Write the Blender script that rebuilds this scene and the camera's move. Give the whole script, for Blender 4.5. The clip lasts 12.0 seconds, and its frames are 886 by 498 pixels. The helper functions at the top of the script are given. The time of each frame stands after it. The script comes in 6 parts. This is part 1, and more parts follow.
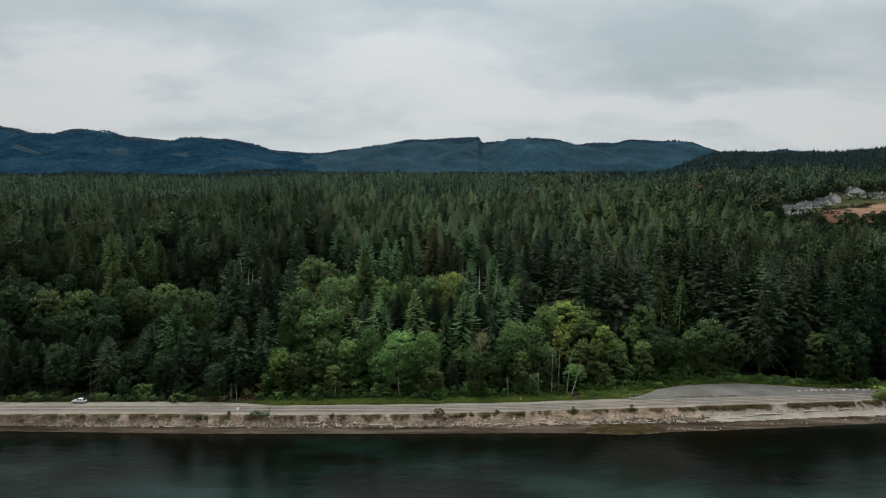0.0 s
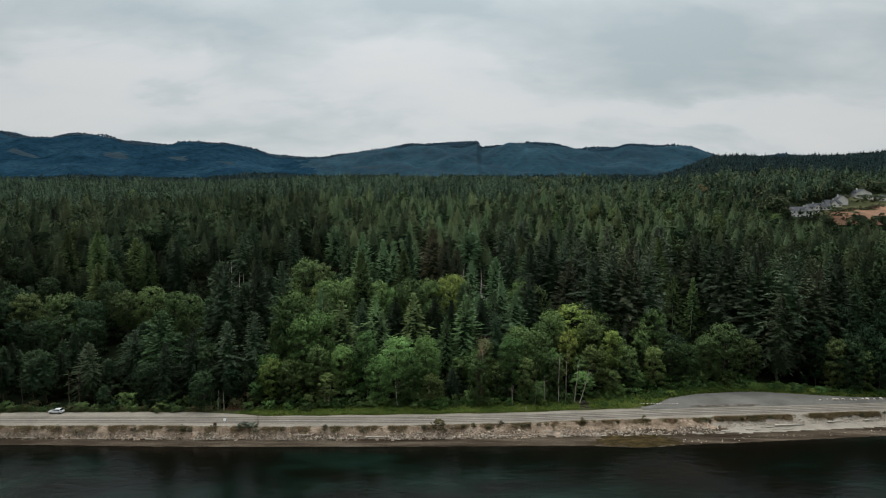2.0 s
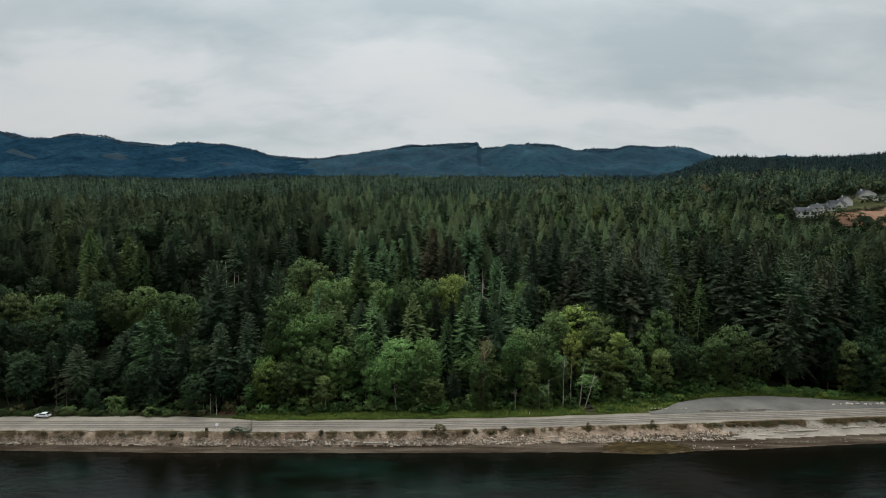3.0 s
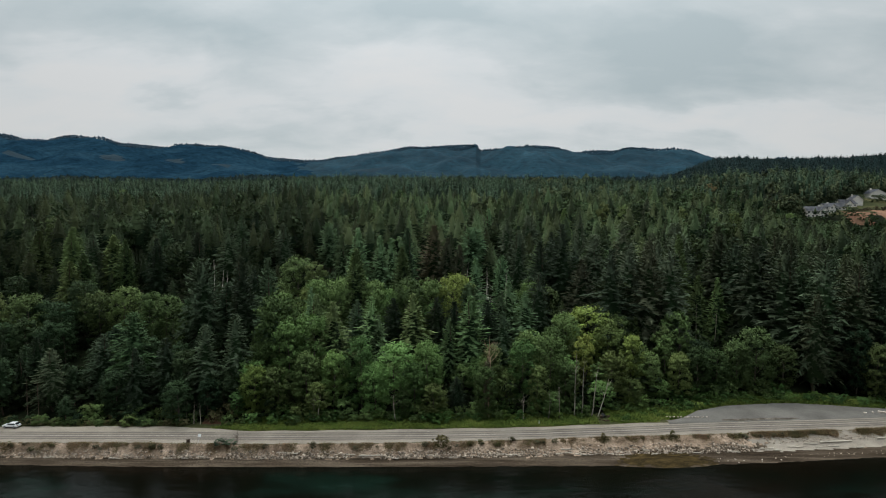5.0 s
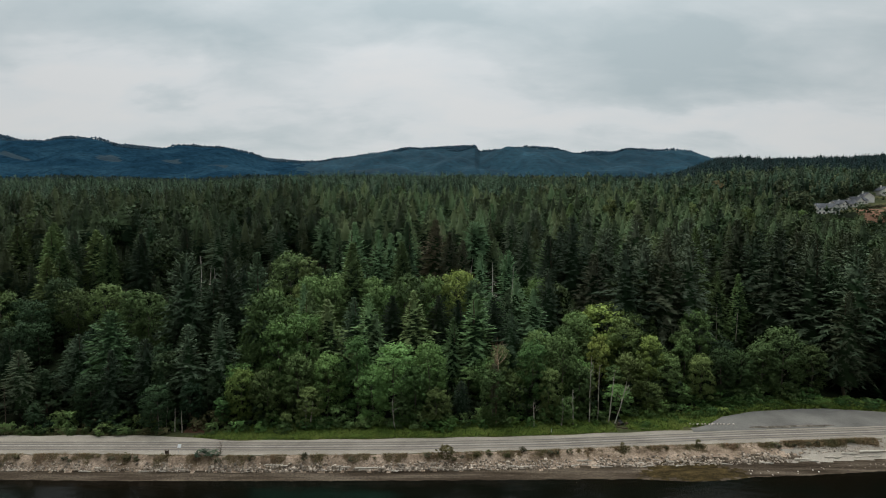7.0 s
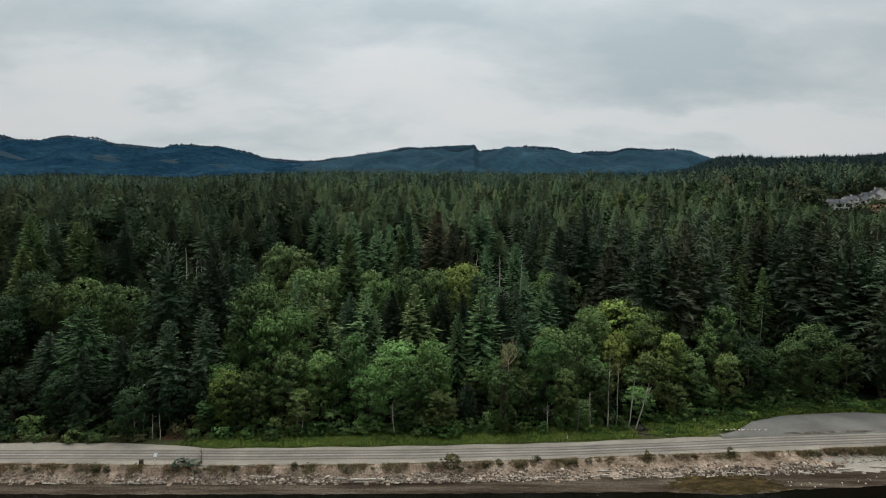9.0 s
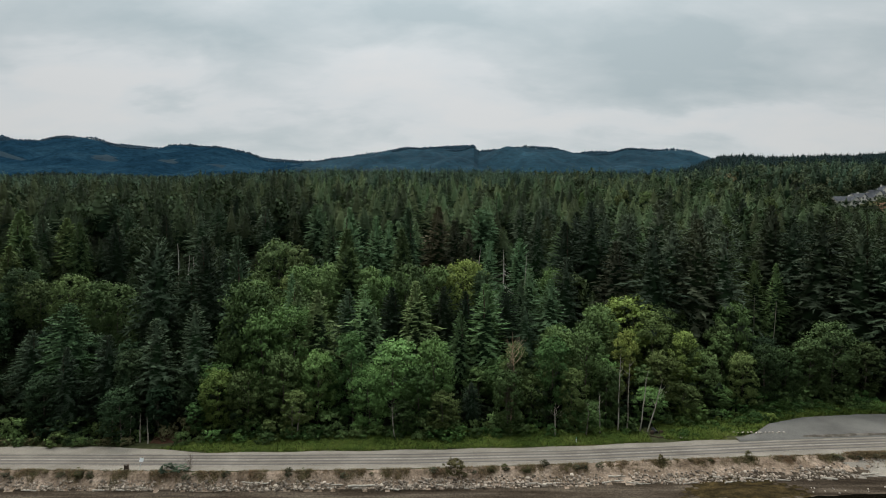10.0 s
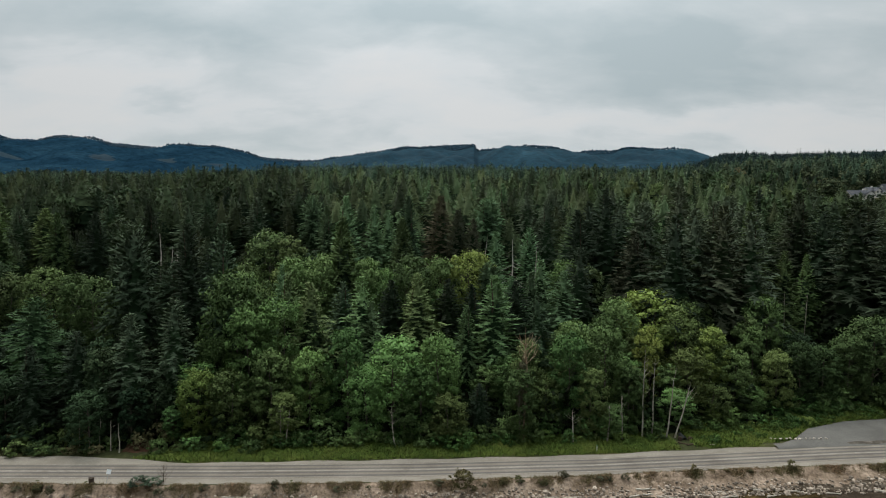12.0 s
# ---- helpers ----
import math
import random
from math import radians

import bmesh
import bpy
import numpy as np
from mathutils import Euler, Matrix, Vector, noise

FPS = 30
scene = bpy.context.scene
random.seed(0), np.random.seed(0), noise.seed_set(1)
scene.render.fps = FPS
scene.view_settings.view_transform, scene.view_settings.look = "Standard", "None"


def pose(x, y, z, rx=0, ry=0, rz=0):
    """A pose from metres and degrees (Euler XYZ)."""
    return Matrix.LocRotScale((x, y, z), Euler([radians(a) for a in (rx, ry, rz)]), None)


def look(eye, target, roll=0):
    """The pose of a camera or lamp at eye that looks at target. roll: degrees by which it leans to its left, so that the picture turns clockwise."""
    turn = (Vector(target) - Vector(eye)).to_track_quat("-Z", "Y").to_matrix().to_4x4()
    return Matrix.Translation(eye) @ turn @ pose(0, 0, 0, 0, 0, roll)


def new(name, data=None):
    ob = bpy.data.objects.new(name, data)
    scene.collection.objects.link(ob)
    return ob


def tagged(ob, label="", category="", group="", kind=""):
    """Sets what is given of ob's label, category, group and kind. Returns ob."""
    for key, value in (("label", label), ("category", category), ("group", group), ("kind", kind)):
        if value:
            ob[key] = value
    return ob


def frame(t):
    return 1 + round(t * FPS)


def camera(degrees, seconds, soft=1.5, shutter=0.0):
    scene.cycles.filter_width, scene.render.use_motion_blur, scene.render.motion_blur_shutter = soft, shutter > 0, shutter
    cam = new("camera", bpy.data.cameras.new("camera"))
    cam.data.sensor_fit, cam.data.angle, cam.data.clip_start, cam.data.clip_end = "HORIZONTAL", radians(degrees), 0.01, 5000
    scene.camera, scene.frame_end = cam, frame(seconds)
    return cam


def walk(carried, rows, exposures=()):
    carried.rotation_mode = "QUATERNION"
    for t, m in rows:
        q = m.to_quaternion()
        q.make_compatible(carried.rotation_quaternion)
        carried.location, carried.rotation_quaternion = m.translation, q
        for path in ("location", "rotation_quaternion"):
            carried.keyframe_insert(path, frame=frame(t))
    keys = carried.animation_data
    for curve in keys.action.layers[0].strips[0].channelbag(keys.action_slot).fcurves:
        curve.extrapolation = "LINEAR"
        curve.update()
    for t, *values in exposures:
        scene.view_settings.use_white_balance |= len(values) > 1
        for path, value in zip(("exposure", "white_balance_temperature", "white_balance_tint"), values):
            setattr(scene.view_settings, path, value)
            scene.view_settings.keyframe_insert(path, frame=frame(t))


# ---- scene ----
cam = camera(76.2, 12.0, 0.98)
ROWS = [
    (0, 0.01, 0.04, 72.06, 85.007, 0.003, -0.006),
    (0.5, -0.04, 2.39, 71.70, 85.137, 0.086, -0.057),
    (1, -0.15, 4.99, 71.18, 85.254, 0.088, -0.087),
    (1.5, -0.30, 7.77, 70.55, 85.361, 0.049, -0.106),
    (2, -0.47, 10.68, 69.88, 85.459, -0.004, -0.123),
    (2.5, -0.66, 13.68, 69.19, 85.551, -0.053, -0.141),
    (3, -0.87, 16.74, 68.50, 85.635, -0.090, -0.163),
    (5, -1.87, 29.41, 65.66, 85.899, -0.105, -0.288),
    (5.5, -2.16, 32.66, 64.90, 85.947, -0.093, -0.325),
    (6, -2.47, 35.93, 64.08, 85.988, -0.083, -0.362),
    (6.5, -2.79, 39.22, 63.23, 86.023, -0.079, -0.398),
    (7, -3.13, 42.52, 62.33, 86.054, -0.080, -0.432),
    (9, -4.46, 55.70, 58.40, 86.157, -0.102, -0.551),
    (9.5, -4.76, 58.94, 57.40, 86.182, -0.095, -0.578),
    (10, -5.05, 62.17, 56.41, 86.207, -0.077, -0.603),
    (10.5, -5.31, 65.38, 55.46, 86.228, -0.051, -0.626),
    (11, -5.56, 68.58, 54.52, 86.244, -0.021, -0.644),
    (11.5, -5.81, 71.82, 53.60, 86.246, -0.000, -0.654),
    (12, -6.07, 75.12, 52.66, 86.226, -0.011, -0.650),
]
walk(cam, [(t, pose(x, y, z, rx, ry, rz)) for t, x, y, z, rx, ry, rz in ROWS])

# ---- world, sun, exposure ----
world = bpy.data.worlds.new("overcast_sky")
scene.world = world
world.use_nodes = True


def node(nt, kind, **values):
    n = nt.nodes.new(kind)
    for key, value in values.items():
        n.inputs[key].default_value = value
    return n


def link(nt, a, b):
    nt.links.new(a, b)


def ramp(nt, fac, stops):
    n = nt.nodes.new("ShaderNodeValToRGB")
    els = n.color_ramp.elements
    while len(els) < len(stops):
        els.new(0.5)
    for el, (pos, col) in zip(els, stops):
        el.position, el.color = pos, (*col, 1)
    link(nt, fac, n.inputs["Fac"])
    return n.outputs["Color"]


def math_node(nt, op, a, b=None, c=None):
    n = nt.nodes.new("ShaderNodeMath")
    n.operation = op
    for i, v in enumerate((a, b, c)):
        if v is None:
            continue
        if isinstance(v, (int, float)):
            n.inputs[i].default_value = v
        else:
            link(nt, v, n.inputs[i])
    return n.outputs[0]


def mix_color(nt, fac, a, b, blend="MIX"):
    n = nt.nodes.new("ShaderNodeMix")
    n.data_type, n.blend_type = "RGBA", blend
    for sock, v in ((n.inputs[0], fac), (n.inputs[6], a), (n.inputs[7], b)):
        if isinstance(v, (int, float)):
            sock.default_value = v
        elif isinstance(v, tuple):
            sock.default_value = (*v, 1)
        else:
            link(nt, v, sock)
    return n.outputs[2]


def build_sky():
    nt = world.node_tree
    bg = nt.nodes["Background"]
    sky = nt.nodes.new("ShaderNodeTexSky")
    sky.sky_type, sky.sun_disc = "NISHITA", False
    sky.sun_elevation, sky.sun_rotation = radians(61), radians(319)
    # a flat cloud deck: the way up is projected onto a plane overhead
    co = nt.nodes.new("ShaderNodeTexCoord")
    sep = nt.nodes.new("ShaderNodeSeparateXYZ")
    link(nt, co.outputs["Generated"], sep.inputs[0])
    up = math_node(nt, "ADD", math_node(nt, "MAXIMUM", sep.outputs[2], 0.0), 0.34)
    px = math_node(nt, "MULTIPLY", math_node(nt, "DIVIDE", sep.outputs[0], up), 0.62)
    py = math_node(nt, "DIVIDE", sep.outputs[1], up)
    comb = nt.nodes.new("ShaderNodeCombineXYZ")
    link(nt, px, comb.inputs[0])
    link(nt, py, comb.inputs[1])
    big = node(nt, "ShaderNodeTexNoise", Scale=1.5, Detail=5.0, Roughness=0.48, Distortion=0.15)
    link(nt, comb.outputs[0], big.inputs["Vector"])
    small = node(nt, "ShaderNodeTexNoise", Scale=4.2, Detail=6.0, Roughness=0.55, Distortion=0.35)
    link(nt, comb.outputs[0], small.inputs["Vector"])
    f = math_node(nt, "ADD", math_node(nt, "MULTIPLY", big.outputs["Fac"], 0.42), math_node(nt, "MULTIPLY_ADD", small.outputs["Fac"], 0.36, 0.11))
    # banks of thicker and thinner cloud: bearing and height of their middle, their half size, how much paler they are
    fwd = math_node(nt, "MAXIMUM", sep.outputs[1], 0.05)
    wob = node(nt, "ShaderNodeTexNoise", Scale=2.6, Detail=5.0, Roughness=0.6)
    link(nt, comb.outputs[0], wob.inputs["Vector"])
    wsep = nt.nodes.new("ShaderNodeSeparateColor")
    link(nt, wob.outputs["Color"], wsep.inputs[0])
    bearing = math_node(nt, "ADD", math_node(nt, "DIVIDE", sep.outputs[0], fwd), math_node(nt, "MULTIPLY_ADD", wsep.outputs[0], 0.44, -0.22))
    height = math_node(nt, "ADD", math_node(nt, "DIVIDE", sep.outputs[2], fwd), math_node(nt, "MULTIPLY_ADD", wsep.outputs[1], 0.22, -0.11))
    for b0, h0, sb, sh, k in ((-0.56, 0.235, 0.20, 0.055, 0.06), (-0.50, 0.205, 0.07, 0.022, -0.07), (-0.10, 0.205, 0.20, 0.06, 0.075), (0.42, 0.155, 0.34, 0.03, 0.08),
                              (0.52, 0.27, 0.34, 0.075, -0.075), (-0.33, 0.150, 0.10, 0.03, -0.05), (-0.42, 0.33, 0.26, 0.035, -0.055), (0.02, 0.32, 0.14, 0.03, -0.04), (0.40, 0.36, 0.4, 0.03, 0.03), (-0.74, 0.27, 0.06, 0.05, -0.06), (-0.68, 0.17, 0.16, 0.03, 0.04)):
        db = math_node(nt, "POWER", math_node(nt, "ABSOLUTE", math_node(nt, "MULTIPLY_ADD", bearing, 1 / sb, -b0 / sb)), 2.0)
        dh = math_node(nt, "POWER", math_node(nt, "ABSOLUTE", math_node(nt, "MULTIPLY_ADD", height, 1 / sh, -h0 / sh)), 2.0)
        f = math_node(nt, "MULTIPLY_ADD", math_node(nt, "EXPONENT", math_node(nt, "MULTIPLY", math_node(nt, "ADD", db, dh), -1.0)), 1.5 * k, f)
    # the far deck shows more of its pale upper side
    f = math_node(nt, "ADD", f, math_node(nt, "MULTIPLY_ADD", math_node(nt, "MINIMUM", math_node(nt, "MAXIMUM", sep.outputs[2], 0.0), 0.4), -0.30, 0.055))
    cloud = ramp(nt, f, ((0.36, (0.40, 0.465, 0.485)), (0.47, (0.50, 0.55, 0.565)), (0.55, (0.60, 0.63, 0.64)), (0.62, (0.635, 0.648, 0.648))))
    thin = mix_color(nt, 1.0, sky.outputs[0], (0.12, 0.12, 0.12), "MULTIPLY")
    col = mix_color(nt, 0.96, thin, cloud)
    # an even deck of cloud is brightest overhead
    deck = math_node(nt, "ADD", 1.0, math_node(nt, "MULTIPLY", math_node(nt, "POWER", math_node(nt, "MAXIMUM", sep.outputs[2], 0.0), 3.0), 7.0))
    link(nt, col, bg.inputs["Color"])
    # and brighter on the side where the sun stands behind it
    side = math_node(nt, "ADD", 0.68, math_node(nt, "MULTIPLY", sep.outputs[1], 0.34))
    link(nt, math_node(nt, "MULTIPLY", deck, side), bg.inputs["Strength"])


build_sky()
sun = new("sun", bpy.data.lights.new("sun", "SUN"))
sun.data.energy, sun.data.angle, sun.data.color = 1.4, radians(28), (1.0, 0.94, 0.85)
sun.matrix_world = look((-55, 62, 150), (0, 0, 0))
scene.view_settings.exposure = 0.0


# ---- materials ----
def base_material(name, rough=0.8):
    m = bpy.data.materials.new(name)
    m.use_nodes = True
    b = m.node_tree.nodes["Principled BSDF"]
    b.inputs["Roughness"].default_value = rough
    return m, m.node_tree, b


def noise_fac(nt, scale, detail=4.0, rough=0.55, coord="Object", stretch=None, distortion=0.0):
    co = nt.nodes.new("ShaderNodeTexCoord")
    n = node(nt, "ShaderNodeTexNoise", Scale=scale, Detail=detail, Roughness=rough, Distortion=distortion)
    if stretch:
        mp = nt.nodes.new("ShaderNodeMapping")
        mp.inputs["Scale"].default_value = stretch
        link(nt, co.outputs[coord], mp.inputs[0])
        link(nt, mp.outputs[0], n.inputs["Vector"])
    else:
        link(nt, co.outputs[coord], n.inputs["Vector"])
    return n.outputs["Fac"]


def bump(nt, b, height, strength, distance):
    n = node(nt, "ShaderNodeBump", Strength=strength, Distance=distance)
    link(nt, height, n.inputs["Height"])
    link(nt, n.outputs[0], b.inputs["Normal"])


def rough_ground(name, dark, mid, light, scale, fine, relief=0.05, rough=0.9, stretch=None, grit=0.55, tracks=False):
    """Two scales of stain over a grainy, slightly bumpy surface; tracks: the paler and darker wheel paths of a road."""
    m, nt, b = base_material(name, rough)
    dark, mid, light = (tuple(v * w for v, w in zip(c, (0.97, 0.91, 0.85))) for c in (dark, mid, light))
    big = noise_fac(nt, scale, 5, 0.6, "Object", stretch)
    grain = noise_fac(nt, fine, 6, 0.7)
    col = ramp(nt, big, ((0.3, dark), (0.5, mid), (0.7, light)))
    col = mix_color(nt, grit, col, ramp(nt, grain, ((0.32, (0.4, 0.4, 0.4)), (0.5, (0.95, 0.95, 0.95)), (0.68, (1.5, 1.48, 1.45)))), "MULTIPLY")
    if tracks:
        at = nt.nodes.new("ShaderNodeAttribute")
        at.attribute_name = "tint"
        worn = math_node(nt, "ADD", math_node(nt, "MULTIPLY", at.outputs["Fac"], 0.8), math_node(nt, "MULTIPLY", noise_fac(nt, 0.5, 4, 0.6, "Object", (0.12, 2.0, 1)), 0.4))
        col = mix_color(nt, 1.0, col, ramp(nt, worn, ((0.1, (1.22, 1.2, 1.15)), (0.5, (0.95, 0.96, 0.98)), (1.0, (0.66, 0.68, 0.72)))), "MULTIPLY")
    link(nt, col, b.inputs["Base Color"])
    b.inputs["Specular IOR Level"].default_value = 0.04
    bump(nt, b, grain, 0.6, relief)
    return m


def foliage(name, dark, mid, light, per_object=True):
    """Leaves: a tone for each tree, a tone for each spray, and larger patches of both."""
    m, nt, b = base_material(name, 0.6)
    geo = nt.nodes.new("ShaderNodeNewGeometry")
    if per_object:
        info = nt.nodes.new("ShaderNodeObjectInfo")
        tree = math_node(nt, "MINIMUM", math_node(nt, "MAXIMUM", math_node(nt, "MULTIPLY_ADD", info.outputs["Random"], 1.6, -0.3), 0.0), 1.0)
    else:
        at = nt.nodes.new("ShaderNodeAttribute")
        at.attribute_name = "tint"
        tree = at.outputs["Fac"]
    patch = noise_fac(nt, 0.35, 3, 0.6, "Object")
    # a conifer is even in tone from spray to spray, a leafy crown is speckled
    even = any(w in name for w in ("needles", "boughs", "sprays", "distant", "far"))
    f = math_node(nt, "ADD", math_node(nt, "MULTIPLY", tree, 0.76 if even else 0.55),
                  math_node(nt, "ADD", math_node(nt, "MULTIPLY", geo.outputs["Random Per Island"], 0.08 if even else 0.17), math_node(nt, "MULTIPLY", patch, 0.21 if even else 0.33)))
    col = ramp(nt, f, ((0.2, dark), (0.5, mid), (0.85, light)))
    # some trees lean to olive, others to blue-green
    hue = math_node(nt, "FRACT", math_node(nt, "MULTIPLY", tree, 7.31))
    col = mix_color(nt, 1.0, col, ramp(nt, hue, ((0.0, (0.90, 1.0, 0.98)), (0.5, (1.0, 1.0, 1.0)), (1.0, (1.14, 1.01, 0.95)))), "MULTIPLY")
    fine = noise_fac(nt, 1.7, 4, 0.7, "Object")
    col = mix_color(nt, 0.22 if even else 0.55, col, ramp(nt, fine, ((0.32, (0.4, 0.4, 0.4)), (0.5, (1.0, 1.0, 1.0)), (0.68, (1.7, 1.7, 1.6)))), "MULTIPLY")
    link(nt, col, b.inputs["Base Color"])
    b.inputs["Specular IOR Level"].default_value = 0.05
    tr = nt.nodes.new("ShaderNodeBsdfTranslucent")
    link(nt, mix_color(nt, 1.0, col, (1.2, 1.3, 0.85), "MULTIPLY"), tr.inputs["Color"])
    mx = nt.nodes.new("ShaderNodeMixShader")
    mx.inputs[0].default_value = 0.07
    link(nt, b.outputs[0], mx.inputs[1])
    link(nt, tr.outputs[0], mx.inputs[2])
    link(nt, mx.outputs[0], nt.nodes["Material Output"].inputs["Surface"])
    return m


FIR = foliage("fir_needles", (0.046, 0.073, 0.037), (0.103, 0.162, 0.082), (0.155, 0.243, 0.121))
CEDAR = foliage("cedar_sprays", (0.0638, 0.0921, 0.0340), (0.0990, 0.1414, 0.0528), (0.1336, 0.1905, 0.0706))
YOUNGFIR = foliage("young_fir_needles", (0.0920, 0.1368, 0.0588), (0.1416, 0.2112, 0.0900), (0.1971, 0.2964, 0.1272))
MAPLE = foliage("maple_leaves", (0.0626, 0.1077, 0.0357), (0.1147, 0.1950, 0.0632), (0.1604, 0.2726, 0.0867))
ALDER = foliage("alder_leaves", (0.0612, 0.0873, 0.0309), (0.1009, 0.1445, 0.0503), (0.1393, 0.2016, 0.0714))
LIME = foliage("yellow_green_leaves", (0.1120, 0.1404, 0.0369), (0.1714, 0.2160, 0.0576), (0.2397, 0.3024, 0.0810))
OLIVE_LEAF = foliage("olive_leaves", (0.0568, 0.0796, 0.0299), (0.0889, 0.1195, 0.0439), (0.1230, 0.1614, 0.0599))
RUST_LEAF = foliage("rusty_leaves", (0.10, 0.070, 0.035), (0.15, 0.105, 0.052), (0.20, 0.140, 0.070))
RUST = foliage("dry_brown_needles", (0.056, 0.056, 0.034), (0.080, 0.080, 0.049), (0.108, 0.106, 0.066))
MID_FIR = foliage("distant_fir_needles", (0.0286, 0.0398, 0.0185), (0.0757, 0.1041, 0.0491), (0.1133, 0.1558, 0.0743), False)
MID_LEAF = foliage("distant_leaves", (0.0270, 0.0423, 0.0181), (0.0450, 0.0702, 0.0304), (0.0657, 0.1017, 0.0437), False)
# bluer than nearer firs: some aerial haze is in the colour
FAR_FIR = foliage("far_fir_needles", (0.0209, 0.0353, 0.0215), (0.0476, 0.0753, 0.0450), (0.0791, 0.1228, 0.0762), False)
FAR_LEAF = foliage("far_olive_leaves", (0.0379, 0.0504, 0.0264), (0.0644, 0.0840, 0.0425), (0.0978, 0.1187, 0.0633), False)
SCRUB = foliage("brown_scrub_leaves", (0.030, 0.026, 0.017), (0.050, 0.041, 0.027), (0.072, 0.058, 0.038), False)
HEMLOCK = foliage("hemlock_sprays", (0.0312, 0.0528, 0.0240), (0.0550, 0.0900, 0.0396), (0.0825, 0.1332, 0.0576))
# near-black green that carries the shade between the trunks
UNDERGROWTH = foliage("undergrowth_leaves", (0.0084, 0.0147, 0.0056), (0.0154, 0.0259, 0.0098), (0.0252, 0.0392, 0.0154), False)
# dimmer copy of the fir needles, with shade put into the colour
DIMFIR = foliage("spruce_needles", (0.0218, 0.0337, 0.0191), (0.0438, 0.0665, 0.0374), (0.0676, 0.1020, 0.0565))
GREYFIR = foliage("grey_fir_needles", (0.036, 0.049, 0.030), (0.068, 0.088, 0.055), (0.104, 0.128, 0.082))
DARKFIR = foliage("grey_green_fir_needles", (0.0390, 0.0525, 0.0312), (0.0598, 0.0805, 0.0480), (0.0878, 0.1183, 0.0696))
# darkest fir copy: the shade at the wood's sides is in its colour
SHADEFIR = foliage("dark_spruce_needles", (0.0180, 0.0292, 0.0139), (0.0336, 0.0539, 0.0267), (0.0540, 0.0843, 0.0418))
# bough colours darkened to stand for shade deep in the crown
INNER = foliage("shaded_inner_boughs", (0.0126, 0.0231, 0.0091), (0.0203, 0.0378, 0.0161), (0.0308, 0.0567, 0.0238))
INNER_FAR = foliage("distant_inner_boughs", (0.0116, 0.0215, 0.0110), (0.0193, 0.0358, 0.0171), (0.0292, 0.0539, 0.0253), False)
# ridge firs, their colour tinted blue to stand for haze
RIDGE_FIR = foliage("hazed_ridge_fir_needles", (0.0090, 0.0190, 0.0198), (0.0134, 0.0298, 0.0300), (0.0190, 0.0414, 0.0422), False)
DEEPLEAF = foliage("deep_green_leaves", (0.034, 0.050, 0.020), (0.060, 0.090, 0.034), (0.092, 0.138, 0.052))
# leaf copy darkened to carry the shade at the wood's sides
DARKLEAF = foliage("shaded_leaves", (0.0176, 0.0322, 0.0160), (0.0315, 0.0528, 0.0246), (0.0466, 0.0785, 0.0357))
# the blue of distance haze is mixed into these needles
HILL_FIR = foliage("hazed_hill_fir_needles", (0.008, 0.029, 0.050), (0.009, 0.032, 0.054), (0.010, 0.035, 0.059), False)
SHRUB = foliage("shrub_leaves", (0.0500, 0.0950, 0.0276), (0.0900, 0.1562, 0.0420), (0.1500, 0.2250, 0.0624))
BRAMBLE = foliage("bramble_leaves", (0.040, 0.075, 0.022), (0.080, 0.140, 0.038), (0.145, 0.215, 0.058), False)
OLIVE = foliage("bank_shrub_leaves", (0.0540, 0.0553, 0.0261), (0.0999, 0.0944, 0.0441), (0.1584, 0.1386, 0.0702))
GRASS = foliage("verge_grass", (0.0490, 0.0784, 0.0158), (0.0803, 0.1153, 0.0220), (0.1253, 0.1493, 0.0370), False)
DRYGRASS = foliage("bank_grass", (0.0700, 0.0607, 0.0288), (0.1150, 0.0861, 0.0468), (0.1750, 0.1214, 0.0765), False)
BANKWEED = foliage("bank_weeds", (0.0731, 0.0681, 0.0288), (0.1204, 0.0925, 0.0480), (0.1806, 0.1110, 0.0736), False)
TEAL = foliage("blue_green_ivy", (0.0442, 0.0621, 0.0399), (0.0715, 0.0966, 0.0630), (0.0975, 0.1288, 0.0840))
BARK = rough_ground("bark", (0.05, 0.04, 0.03), (0.09, 0.07, 0.055), (0.14, 0.12, 0.10), 1.5, 14.0)
PALE_BARK = rough_ground("pale_alder_bark", (0.22, 0.20, 0.17), (0.34, 0.32, 0.28), (0.46, 0.44, 0.40), 1.5, 14.0)
GREY_BARK = rough_ground("grey_bark", (0.07, 0.062, 0.05), (0.11, 0.10, 0.085), (0.16, 0.15, 0.13), 1.5, 14.0)
DEADWOOD = rough_ground("brown_dead_wood", (0.24, 0.18, 0.13), (0.36, 0.28, 0.20), (0.46, 0.37, 0.28), 1.5, 12.0)
SNAG = rough_ground("weathered_dead_wood", (0.2860, 0.2600, 0.2470), (0.4420, 0.4160, 0.3900), (0.5980, 0.5720, 0.5460), 1.2, 12.0)
# floor colour taken almost to black for the shade under the trees
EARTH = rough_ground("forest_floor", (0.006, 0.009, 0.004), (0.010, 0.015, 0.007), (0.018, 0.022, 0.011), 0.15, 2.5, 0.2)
GRAVEL = rough_ground("road_gravel", (0.1833, 0.1699, 0.1485), (0.2397, 0.2227, 0.1960), (0.2961, 0.2755, 0.2425), 0.12, 6.0, 0.03)
ASPHALT = rough_ground("worn_asphalt", (0.138, 0.126, 0.114), (0.174, 0.160, 0.145), (0.212, 0.196, 0.178), 0.15, 9.0, 0.01, tracks=True)
